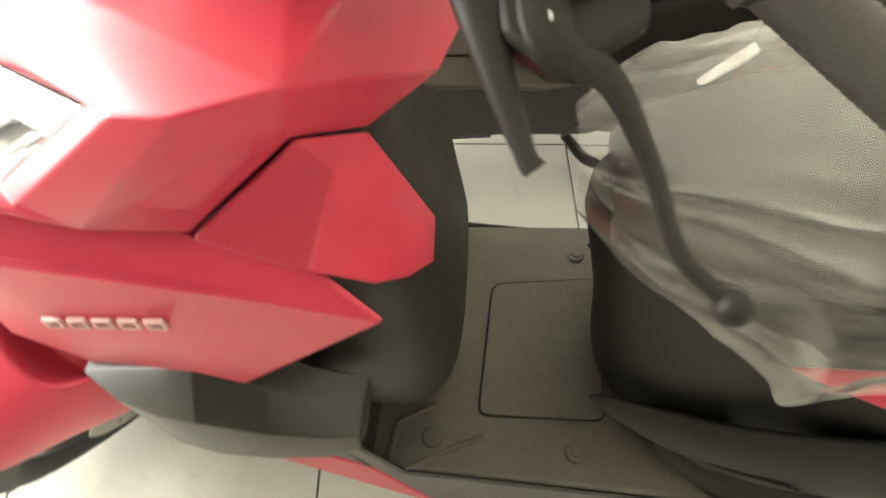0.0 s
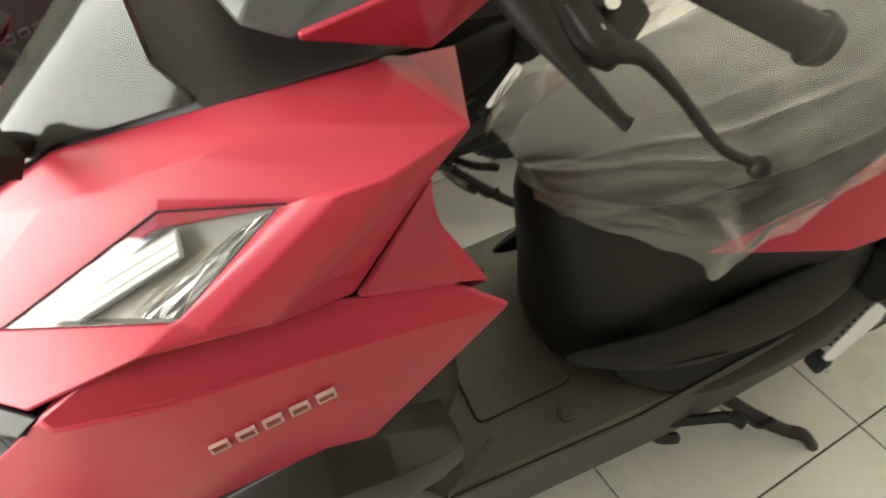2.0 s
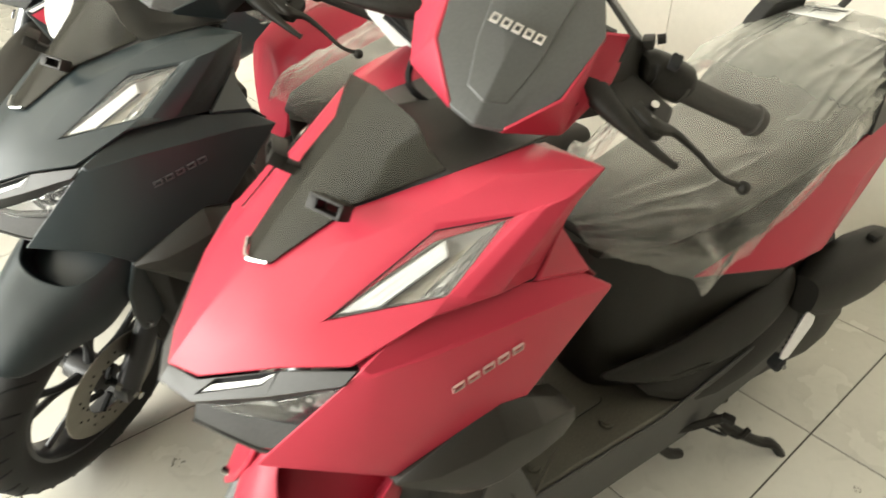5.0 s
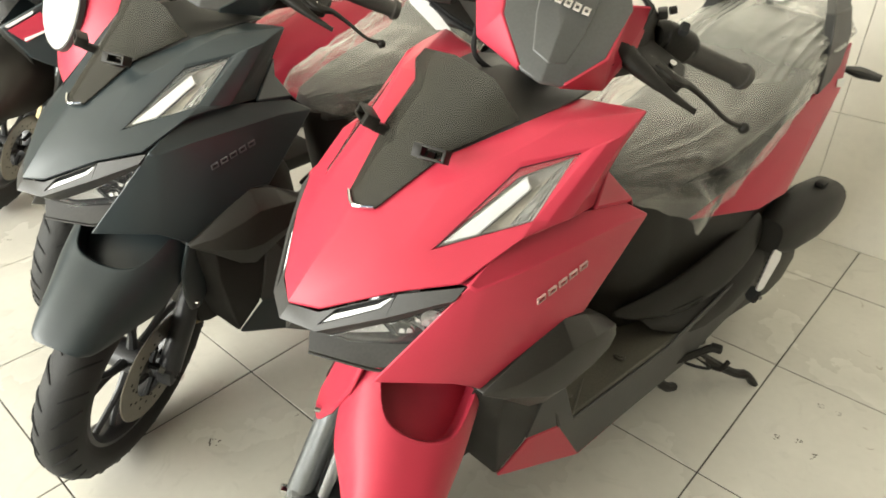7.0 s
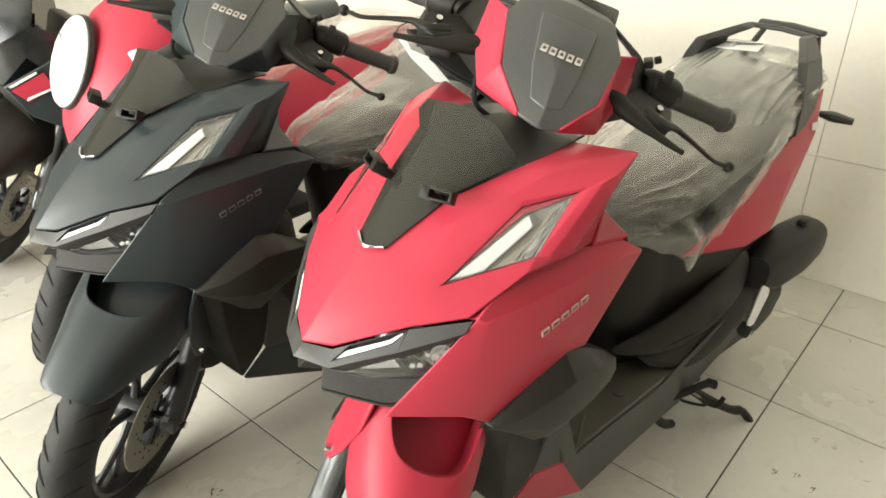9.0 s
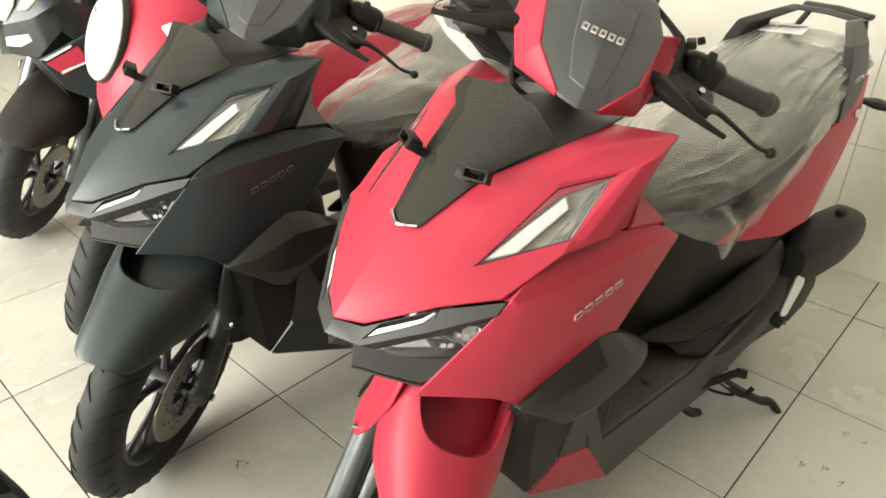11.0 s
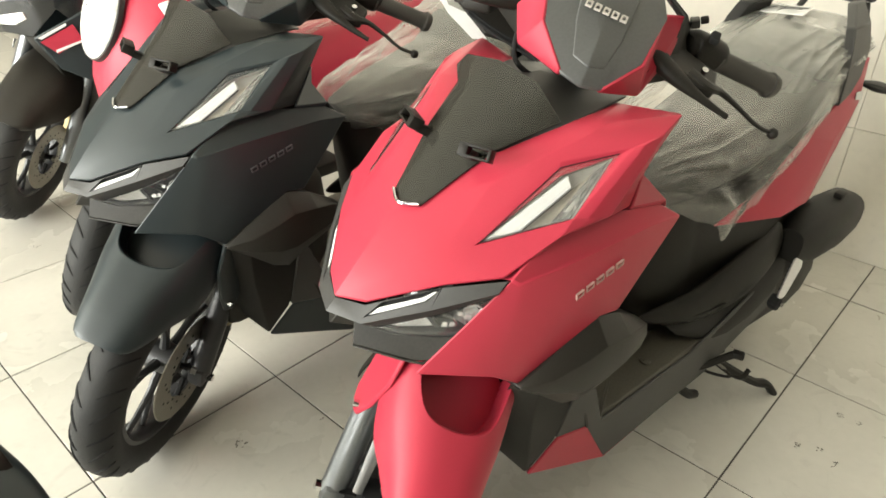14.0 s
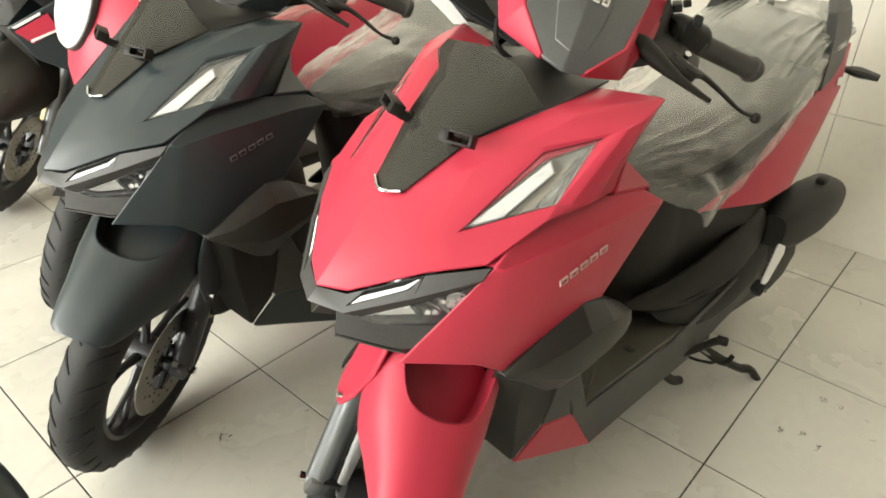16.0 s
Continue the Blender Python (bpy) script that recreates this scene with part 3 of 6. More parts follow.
def sport_scooter(label, at, paint, trim, badge, dash_badge, stickers, steer, wheel_steer, seed, sag=0.0):
    root = thing("scooter", label, "scooter", at, "parked scooters")
    S = steered(steer)
    F = Matrix.Translation((-sag, 0.55 * sag, 0)) @ steered(wheel_steer)
    C = steered(steer + 3.5)
    I = Matrix.Identity(4)

    # front cowl, plane facets round the upper lamp
    v = [(0.662, 0, 0.736), (0.641, 0.043, 0.742), (0.572, 0.118, 0.785), (0.516, 0.170, 0.803), (0.438, 0.193, 0.851),
         (0.358, 0.205, 0.856), (0.300, 0.196, 0.849), (0.239, 0.172, 0.908), (0.225, 0.199, 0.970), (0.272, 0.206, 0.955),
         (0.516, 0.121, 0.830), (0.411, 0.184, 0.862), (0.319, 0.191, 0.941), (0.398, 0.138, 0.922),
         (0.612, 0, 0.790), (0.590, 0.070, 0.796), (0.549, 0, 0.843), (0.540, 0.020, 0.846), (0.450, 0.060, 0.914),
         (0.355, 0.103, 0.951), (0.247, 0.096, 0.957), (0.468, 0.090, 0.893), (0.365, 0.142, 0.948),
         (0.152, 0.032, 0.904), (0.175, 0.060, 0.858), (0.218, 0.096, 0.838), (0.557, 0.094, 0.813), (0.404, 0.148, 0.906), (0.336, 0.176, 0.926), (0.217, 0.084, 0.942), (0.315, 0.150, 0.962), (0.396, 0.1955, 0.861), (0.305, 0.2010, 0.9475)]
    f = [(0, 1, 15, 14), (1, 2, 15), (2, 3, 10, 26, 15), (14, 15, 17, 16), (15, 26, 21, 17), (17, 21, 18), (21, 26, 13, 22), (18, 21, 22, 19),
         (22, 13, 12, 9), (19, 30, 8, 20), (19, 22, 30), (22, 9, 8, 30), (10, 3, 4, 11), (11, 4, 5, 31), (11, 31, 32, 12), (31, 5, 9, 32), (12, 32, 9), (9, 5, 6, 7, 8), (8, 29, 23, 24), (8, 24, 25, 7), (20, 8, 29),
         (26, 10, 27, 13), (13, 27, 28, 12), (12, 28, 11)]
    part("front_cowl", cage(v, f), paint, root, "", solid=0.005, bevel=0.0045, angle=40)

    # upper lamps, one on each side: bowl, reflector facets, light strip, lens
    for s in (1, -1):
        L = [Vector((x, y * s, z)) for x, y, z in ((0.516, 0.121, 0.830), (0.411, 0.184, 0.862), (0.336, 0.176, 0.926), (0.404, 0.148, 0.906))]
        mid = sum(L, Vector()) / 4
        nrm = (L[2] - L[0]).cross(L[3] - L[1]).normalized() * -s
        if nrm.y * s < 0:
            nrm = -nrm
        inner = [p.lerp(mid, 0.05) - nrm * 0.009 for p in L]
        bm = bmesh.new()
        a, b = [bm.verts.new(p) for p in L], [bm.verts.new(p) for p in inner]
        for i in range(4):
            bm.faces.new((a[i], a[(i + 1) % 4], b[(i + 1) % 4], b[i]))
        bm.faces.new(b)
        lamp = part("upper_lamp", bm, SILVERED, root, "clear upper lamp with a pale light strip", solid=0.002)
        lift = nrm * 0.002
        strip = [inner[0].lerp(inner[3], 0.03) + lift, inner[3].lerp(inner[2], 0.16) + lift, inner[3].lerp(inner[1], 0.40).lerp(inner[2], 0.16) + lift, inner[0].lerp(inner[1], 0.42) + lift]
        part("light_strip", plate(strip, 0.005, nrm), DRL, lamp, "frosted white light strip", bevel=0.002)
        groove = [strip[3].lerp(strip[0], -0.03), strip[2].lerp(strip[1], -0.03), strip[2].lerp(strip[1], -0.07), strip[3].lerp(strip[0], -0.07)]
        part("lamp_divider", plate(groove, 0.007, nrm), GREY, lamp)
        r0, r1, r2, r3 = inner[0].lerp(inner[1], 0.45), inner[1], inner[2], inner[3].lerp(inner[1], 0.44).lerp(inner[2], 0.14)
        crack = random.Random(7)
        for name, mat, u0, u1, nu, nv, deep, text in (("reflector", REFLECTOR, 0.0, 0.62, 4, 2, 0.0012, "pale cream reflector"), ("chrome_facets", LAMP_CHROME, 0.56, 1.0, 7, 6, 0.0055, "crackled chrome reflector")):
            refl = bmesh.new()
            g = []
            for i in range(nu + 1):
                u = u0 + (u1 - u0) * i / nu
                g.append([])
                for j in range(nv + 1):
                    shift = 0.35 * (crack.random() - 0.5) / nu if name == "chrome_facets" and 0 < i < nu else 0.0
                    p = r0.lerp(r1, u + shift).lerp(r3.lerp(r2, u + shift), j / nv)
                    g[-1].append(refl.verts.new(p + nrm * (0.001 + deep * crack.random())))
            for i in range(nu):
                for j in range(nv):
                    a, b, c, d = g[i][j], g[i + 1][j], g[i + 1][j + 1], g[i][j + 1]
                    if (i + j) % 2:
                        refl.faces.new((a, b, c)), refl.faces.new((a, c, d))
                    else:
                        refl.faces.new((a, b, d)), refl.faces.new((b, c, d))
            part(name, refl, mat, lamp, text, smooth=False, solid=0.001)
        for t in (0.35, 0.7):
            p, q = strip[0].lerp(strip[3], t), strip[1].lerp(strip[2], t)
            part("strip_line", tube([p + nrm * 0.0052, q + nrm * 0.0052], 0.0004, 3, 5), SILVERED, lamp)
        lens = part("lens", cage([(x, y * s, z) for x, y, z in ((0.514, 0.1225, 0.831), (0.412, 0.185, 0.8635), (0.333, 0.182, 0.931), (0.402, 0.143, 0.914), (0.414, 0.164, 0.891))], [(0, 1, 4), (1, 2, 4), (2, 3, 4), (3, 0, 4)], False), CLEAR, lamp, "clear plastic lens", solid=0.001, angle=80)
        lens.visible_shadow = False
        edge = [Vector((x, y * s, z)) for x, y, z in ((0.515, 0.122, 0.832), (0.401, 0.143, 0.9155), (0.332, 0.1815, 0.932))]
        part("lamp_seal", tube(edge, 0.0008, 3, 6, smooth=False), GROOVE, lamp, "thin black lamp seal")

    # lower lamp band: brow with a slot, running light, lamp bowl, chin
    def brow_at(u, w, s=1):
        p = [Vector(q) for q in ((0.642, 0.043, 0.738), (0.574, 0.117, 0.781), (0.592, 0.118, 0.752), (0.655, 0.052, 0.717))]
        q = p[0].lerp(p[1], u).lerp(p[3].lerp(p[2], u), w)
        return Vector((q.x, q.y * s, q.z))
    slot = [(0.03, 0.64), (0.24, 0.07), (1.0, 0.05), (0.88, 0.52)]
    v = [(0.660, 0, 0.733), (0.642, 0.043, 0.738), (0.574, 0.117, 0.781), (0.512, 0.176, 0.800),
         (0.676, 0, 0.716), (0.655, 0.052, 0.717), (0.592, 0.118, 0.752), (0.528, 0.176, 0.786), (0.655, 0, 0.700), (0.632, 0.055, 0.702), (0.575, 0.118, 0.738), (0.520, 0.172, 0.778)]
    v += [tuple(brow_at(u, w)) for u, w in slot]
    brow = part("lamp_shroud", cage(v, [(0, 1, 5, 4), (2, 3, 7, 6), (4, 5, 9, 8), (5, 6, 10, 9), (6, 7, 11, 10), (1, 13, 12, 5), (5, 12, 15, 6), (15, 14, 2, 6), (1, 2, 14, 13)]), GREY, root, "dark grey lamp brow with a slot", solid=0.004, bevel=0.0022)
    v = [(0.655, 0, 0.700), (0.632, 0.055, 0.702), (0.575, 0.118, 0.738), (0.520, 0.172, 0.778), (0.540, 0.160, 0.712), (0.613, 0.068, 0.690), (0.640, 0, 0.693)]
    lower = part("lower_lamp", cage(v, [(0, 1, 5, 6), (1, 2, 4, 5), (2, 3, 4)]), CLEAR, root, "clear lower headlamp with dark housing", solid=0.002, bevel=0.002)
    lower.visible_shadow = False
    rim = [(x - 0.004, y * 0.985, z) for x, y, z in v]
    bowl = rim + [(x - 0.050, y * 0.86, z - 0.004) for x, y, z in v]
    walls = [(i, i + 1, i + 8, i + 7) for i in range(6)]
    part("housing", cage(bowl, walls + [(7, 8, 12, 13), (8, 9, 11, 12), (9, 10, 11)]), GROOVE, lower, "black lamp housing", solid=0.002)
    for s in (1, -1):
        way = Vector((0.84, 0.52 * s, 0.14)).normalized()
        face = way.to_track_quat("Y", "Z").to_matrix().to_4x4()
        for at_y, size, wide in ((0.092, 0.034, 1.2), (0.138, 0.024, 0.7)):
            dish = revolve([(0.003, -0.72 * size), (0.45 * size, -0.60 * size), (0.80 * size, -0.22 * size), (size, 0.02 * size), (size * 1.04, 0.02 * size), (0.84 * size, -0.26 * size), (0.48 * size, -0.66 * size), (0.003, -0.78 * size)], 28)
            dish.transform(Matrix.Diagonal((wide, 1, 0.62, 1)))
            part("reflector", dish, LAMP_CHROME, lower, "bright rippled lamp reflector", Matrix.Translation((0.622 - 0.62 * at_y - 0.010, at_y * s, 0.672 + 0.40 * at_y)) @ face)
        arc = [(0.582, 0.106 * s, 0.733), (0.571, 0.119 * s, 0.734), (0.562, 0.129 * s, 0.726), (0.560, 0.131 * s, 0.714)]
        part("reflector_rim", tube([(x - 0.006, y, z) for x, y, z in arc], 0.0018, 14, 6), CHROME, lower, "bright rim of the lamp bowl")
        step = [Vector((x - 0.012, y * s, z)) for x, y, z in ((0.630, 0.046, 0.700), (0.586, 0.096, 0.724), (0.574, 0.100, 0.702), (0.612, 0.062, 0.694))]
        part("lamp_inset", plate(step, 0.003, (0.8, 0.5 * s, 0.2)), SILVERED, lower, "silver lamp inset", bevel=0.001)
        part("lamp_rail", plate([p + Vector((0.003, 0.002 * s, 0)) for p in (step[1], step[1].lerp(step[2], 1.0), step[2] + Vector((-0.004, 0.007 * s, 0)), step[1] + Vector((-0.004, 0.007 * s, 0.002)))], 0.006, (0.8, 0.5 * s, 0.2)), GROOVE, lower)
        chip = random.Random(5)
        for k in range(7):
            c = Vector((0.572, 0.116, 0.728)).lerp(Vector((0.530, 0.160, 0.765)), k / 6) + Vector((-0.010, 0, -0.006 - 0.014 * chip.random()))
            c.y *= s
            size = 0.002 + 0.004 * chip.random()
            corners = [c + Vector((-0.55 * p, 0.8 * p * s, q + 0.3 * p)) * size for p, q in ((-1, -0.6), (0.8, -0.9), (1, 0.5), (-0.4, 1))]
            part("chrome_chip", plate(corners, 0.002, (0.8, 0.5 * s, 0.3 + 0.4 * chip.random())), LAMP_CHROME, lower)
        part("lens_foot", tube([(0.628, 0.020 * s, 0.695), (0.606, 0.068 * s, 0.693), (0.570, 0.118 * s, 0.702), (0.540, 0.152 * s, 0.714)], 0.0042, 12, 8), GROOVE, lower)
        out = (brow_at(1, 0, s) - brow_at(0, 0, s)).cross(brow_at(0, 1, s) - brow_at(0, 0, s)).normalized()
        if out.x < 0:
            out = -out
        recess = part("light_recess", plate([brow_at(u, w, s) - out * 0.010 for u, w in ((-0.02, 0.75), (0.2, 0.0), (1.05, 0.0), (0.93, 0.62))], 0.002, out), GROOVE, brow)
        strip = [brow_at(u, w, s) - out * 0.0075 for u, w in ((0.07, 0.57), (0.45, 0.54), (0.84, 0.47), (0.965, 0.13), (0.93, 0.09), (0.79, 0.26), (0.45, 0.27), (0.19, 0.28))]
        part("running_light", plate(strip, 0.0045, out), LENS_WHITE, recess, "frosted white running light", bevel=0.0008)
    v = [(0.640, 0.014, 0.694), (0.613, 0.066, 0.690), (0.561, 0.122, 0.700), (0.545, 0.145, 0.712), (0.654, 0.030, 0.664), (0.606, 0.108, 0.664), (0.590, 0.124, 0.668), (0.622, 0, 0.690), (0.625, 0, 0.664), (0.56, 0, 0.66), (0.53, 0.11, 0.66)]
    part("chin", cage(v, [(0, 1, 5, 4), (1, 2, 5), (2, 3, 6, 5), (7, 0, 4, 8), (8, 4, 5, 6, 10, 9)]), SHIELD, root, "black plastic chin under the lamp", solid=0.004, bevel=0.002)
    part("chin_lip", tube([(0.653, 0.030, 0.664), (0.607, 0.108, 0.664), (0.590, 0.124, 0.668)], 0.0028, 12, 8, 0.7), SHIELD, root)

    # side wings with a sharp keel, mirrored as two separate parts
    for s in (1, -1):
        v = [(0.511, 0.179, 0.803), (0.616, 0.122, 0.656), (0.523, 0.181, 0.641), (0.468, 0.184, 0.597), (0.342, 0.215, 0.684),
             (0.303, 0.219, 0.680), (0.190, 0.219, 0.808), (0.236, 0.200, 0.838), (0.438, 0.174, 0.845), (0.440, 0.207, 0.812), (0.358, 0.178, 0.850), (0.256, 0.217, 0.817), (0.500, 0.150, 0.785), (0.425, 0.150, 0.82), (0.35, 0.155, 0.83), (0.300, 0.194, 0.843), (0.29, 0.17, 0.82), (0.588, 0.142, 0.653), (0.503, 0.188, 0.797), (0.488, 0.193, 0.801), (0.415, 0.2190, 0.752), (0.320, 0.2235, 0.770)]
        f = [(0, 1, 17, 18), (18, 17, 2, 19), (19, 2, 20, 9), (2, 3, 20), (9, 20, 21, 11), (3, 4, 21, 20), (4, 5, 6, 11, 21), (0, 18, 19, 9, 11, 10, 8), (10, 11, 7, 15), (11, 6, 7), (0, 8, 13, 12), (8, 10, 14, 13), (10, 15, 16, 14)]
        wing = part("side_wing", cage([(x, y * s, z) for x, y, z in v], f, False), paint, root, "", solid=0.005, bevel=0.005)
        if s == 1:
            marks = wordmark((0.422, 0.2170, 0.757), (-0.096, 0.004, 0.0255), (0.05, 0.0, 0.97), 0.100, 0.0095, 0.0030)
            for bm in marks:
                part("maker_mark", bm, badge, wing, "raised maker's mark", smooth=False)
        lobe = [(0.299, 0.194, 0.848), (0.238, 0.168, 0.905), (0.220, 0.098, 0.836), (0.205, 0.088, 0.790), (0.234, 0.205, 0.843), (0.201, 0.196, 0.812), (0.181, 0.056, 0.690), (0.180, 0.080, 0.655), (0.196, 0.118, 0.690), (0.228, 0.150, 0.862)]
        faces = [(0, 1, 9, 4), (1, 2, 9), (9, 2, 3, 5, 4)]
        if s > 0:
            faces.append((3, 6, 7, 8, 5))
        else:
            lobe[6:9] = []
            faces = [tuple(i - 3 if i == 9 else i for i in f) for f in faces]
        skirt = len(lobe)
        lobe += [(0.275, 0.150, 0.785), (0.225, 0.165, 0.780)]
        faces.append((0, 4, skirt + 1, skirt))
        part("inner_lobe", cage([(x, y * s, z) for x, y, z in lobe], faces, False), paint, root, "", solid=0.004, bevel=0.006)
        # black lower guard
        pod = []
        for x, top, ridge, belly, foot in ((0.474, (0.192, 0.601), (0.194, 0.599), (0.194, 0.596), (0.190, 0.594)), (0.430, (0.198, 0.630), (0.219, 0.610), (0.216, 0.580), (0.198, 0.562)),
                                           (0.380, (0.206, 0.662), (0.236, 0.632), (0.238, 0.570), (0.206, 0.520)), (0.345, (0.212, 0.686), (0.242, 0.646), (0.243, 0.570), (0.208, 0.506)),
                                           (0.290, (0.215, 0.667), (0.243, 0.640), (0.246, 0.585), (0.211, 0.536)), (0.245, (0.212, 0.638), (0.238, 0.632), (0.242, 0.592), (0.216, 0.556)), (0.220, (0.206, 0.622), (0.230, 0.620), (0.235, 0.600), (0.212, 0.580))):
            pod.append([(x, y * s, z) for y, z in ((top[0] - 0.03, top[1] - 0.006), top, ridge, belly, foot, (foot[0] - 0.03, foot[1] + 0.006))])
        part("lower_guard", loft(pod), GUARD, root, "dark grey textured lower guard", angle=48, bevel=0.007)
        # front lower flank behind the wheel
        k = [(0.47, 0.180, 0.61), (0.45, 0.128, 0.48), (0.422, 0.120, 0.366), (0.383, 0.166, 0.312), (0.33, 0.176, 0.372), (0.30, 0.182, 0.48), (0.30, 0.195, 0.60), (0.40, 0.05, 0.34), (0.46, 0.05, 0.60), (0.425, 0.194, 0.60), (0.418, 0.186, 0.48), (0.395, 0.174, 0.375), (0.365, 0.176, 0.48), (0.36, 0.186, 0.60)]
        part("front_flank", cage([(x, y * s, z) for x, y, z in k], [(0, 1, 10, 9), (9, 10, 12, 13), (13, 12, 5, 6), (1, 2, 11, 10), (2, 3, 11), (10, 11, 4, 12), (12, 4, 5), (11, 3, 4), (1, 2, 7, 8)], False), BLACK, root, "", solid=0.008, bevel=0.010, angle=62)
        # footboard flank and the painted sill below it
        k = [(0.30, 0.195, 0.56), (0.245, 0.182, 0.352), (0.325, 0.176, 0.372), (0.154, 0.186, 0.206), (-0.03, 0.192, 0.232), (-0.20, 0.192, 0.236), (-0.30, 0.196, 0.285), (-0.47, 0.196, 0.33), (-0.46, 0.180, 0.42), (-0.10, 0.186, 0.343), (0.20, 0.186, 0.344), (0.24, 0.19, 0.43)]
        # Same plastic as the board; the darker GREY holds the flank's shade.
        part("footboard_flank", cage([(x, y * s, z) for x, y, z in k], [(0, 2, 1, 11), (11, 1, 10), (10, 1, 3, 4, 5, 9), (9, 5, 6, 7, 8)], False), GREY, root, "", solid=0.006, bevel=0.010, angle=60)
        k = [(0.383, 0.172, 0.314), (0.321, 0.178, 0.372), (0.243, 0.184, 0.353), (0.154, 0.187, 0.206), (-0.02, 0.188, 0.222), (-0.02, 0.17, 0.20), (0.15, 0.165, 0.19), (0.36, 0.15, 0.285)]
        part("lower_sill", cage([(x, y * s, z) for x, y, z in k], [(0, 1, 2, 3), (0, 3, 6, 7), (3, 4, 5, 6)], False), trim, root, "painted lower sill", solid=0.005, bevel=0.004)

    part("inner_brace", block((0.09, 0.29, 0.13), (0.285, 0, 0.80), None, 0.01), BLACK, root, "black brace inside the front")
    part("inner_panel", block((0.09, 0.34, 0.28), (0.345, 0, 0.51), None, 0.01), BLACK, root)
    part("front_core", block((0.16, 0.25, 0.34), (0.375, 0, 0.50), None, 0.03), BLACK, root, "black inner front cover")
    # windscreen, instrument shroud
    v = [(0.554, 0, 0.845), (0.541, 0.028, 0.850), (0.452, 0.062, 0.918), (0.362, 0.101, 0.955), (0.379, 0.093, 0.980), (0.382, 0.069, 1.003), (0.388, 0, 1.015), (0.47, 0, 0.930), (0.462, 0.034, 0.924), (0.418, 0.045, 0.966), (0.425, 0.0, 0.974)]
    part("windscreen", cage(v, [(0, 1, 8, 7), (1, 2, 8), (2, 3, 4, 9), (8, 2, 9), (4, 5, 9), (8, 9, 10, 7), (9, 5, 6, 10)]), SMOKE, root, "smoked glossy windscreen", solid=0.004, angle=75)
    part("screen_trim", tube([(0.5425, -0.028, 0.8525), (0.5555, 0, 0.8475), (0.5425, 0.028, 0.8525)], 0.0022, 8, 6), CHROME, root, "bright trim along the screen's foot")
    v = [(0.555, 0, 0.838), (0.45, 0.058, 0.905), (0.355, 0.105, 0.950), (0.252, 0.107, 0.962), (0.20, 0.09, 0.955), (0.384, 0, 0.990), (0.30, 0, 0.985), (0.20, 0, 0.965), (0.39, 0.055, 0.975)]
    part("inner_shroud", cage(v, [(0, 1, 8, 5), (1, 2, 8), (2, 3, 6, 5, 8), (3, 4, 7, 6)]), GREY, root, "dark plastic shroud behind the screen", solid=0.004, bevel=0.004)
    for s in (1, -1):
        loop = join(block((0.020, 0.0045, 0.016), (0, 0.0205, 0), bevel=0.0012), block((0.020, 0.013, 0.016), (0, -0.0165, 0), bevel=0.0012), block((0.020, 0.045, 0.0034), (0, 0, 0.0072), bevel=0.0008), block((0.020, 0.045, 0.0034), (0, 0, -0.0072), bevel=0.0008))
        set_at = Matrix.Translation((0.482, 0.067 * s, 0.928)) @ Matrix.Rotation(radians(22 * s), 4, "Z") @ Matrix.Rotation(radians(-30), 4, "Y")
        stay = part("mirror_bracket", loop, BLACK, root, "black mirror bracket with an open loop", set_at @ Matrix.Diagonal((1, s, 1, 1)))
        part("bracket_foot", block((0.026, 0.015, 0.013), (-0.018, -0.014 * s, -0.004), None, 0.002), BLACK, stay, "", set_at)

    # inner leg shield, footboard, plate and bolts
    rings = []
    for z, xf, xb, w in ((0.352, 0.30, 0.160, 0.10), (0.42, 0.32, 0.147, 0.130), (0.52, 0.33, 0.150, 0.155), (0.64, 0.33, 0.174, 0.158), (0.72, 0.33, 0.206, 0.100), (0.79, 0.33, 0.213, 0.093), (0.88, 0.32, 0.215, 0.086), (0.93, 0.30, 0.222, 0.070)):
        rings.append(oval((xf + xb) / 2, 0, w, (xf - xb) / 2, z, 28, 3.0))
    part("leg_shield", loft(rings), SHIELD, root, "black plastic inner leg shield", angle=50)
    bm = plate([(0.255, 0.180, 0.317), (-0.195, 0.180, 0.317), (-0.195, -0.212, 0.317), (0.255, -0.166, 0.317)], 0.03, (0, 0, 1))
    board = part("footboard", bm, BOARD, root, "black grained plastic footboard", bevel=0.006)
    rise = cage([(0.245, 0, 0.350), (0.245, 0.184, 0.350), (0.30, 0.186, 0.50), (0.30, 0, 0.50)], [(0, 1, 2, 3)])
    part("toe_board", rise, SHIELD, root, "", solid=0.006)
    def lid_outline(grow, z):
        """Four-sided lid with rounded corners."""
        corners = [Vector(p) for p in ((0.119, 0.106, z), (-0.036, 0.097, z), (-0.026, -0.104, z), (0.113, -0.079, z))]
        mid = sum(corners, Vector()) / 4
        line = []
        for k in range(4):
            a, c, b = corners[k - 1], corners[k], corners[(k + 1) % 4]
            p, q = c + (a - c).normalized() * 0.014, c + (b - c).normalized() * 0.014
            line += [p.lerp(c, t).lerp(c.lerp(q, t), t) for t in (0.0, 0.33, 0.67, 1.0)]
        return [p + (p - mid).normalized() * grow for p in line]
    lid = part("battery_lid", plate(lid_outline(0.0, 0.3478), 0.004, (0, 0, 1)), BOARD, board, "square lid in the footboard", bevel=0.0012)
    part("lid_groove", plate(lid_outline(0.0022, 0.3468), 0.002, (0, 0, 1)), GROOVE, lid)
    part("lid_crescent", tube(smooth_line([Vector((0.058, -0.040, 0.3497)), Vector((0.072, 0.005, 0.3497)), Vector((0.056, 0.058, 0.3497))], 16), (0.0004, 0.0016, 0.0004), 16, 6, 0.5), BOARD, lid)
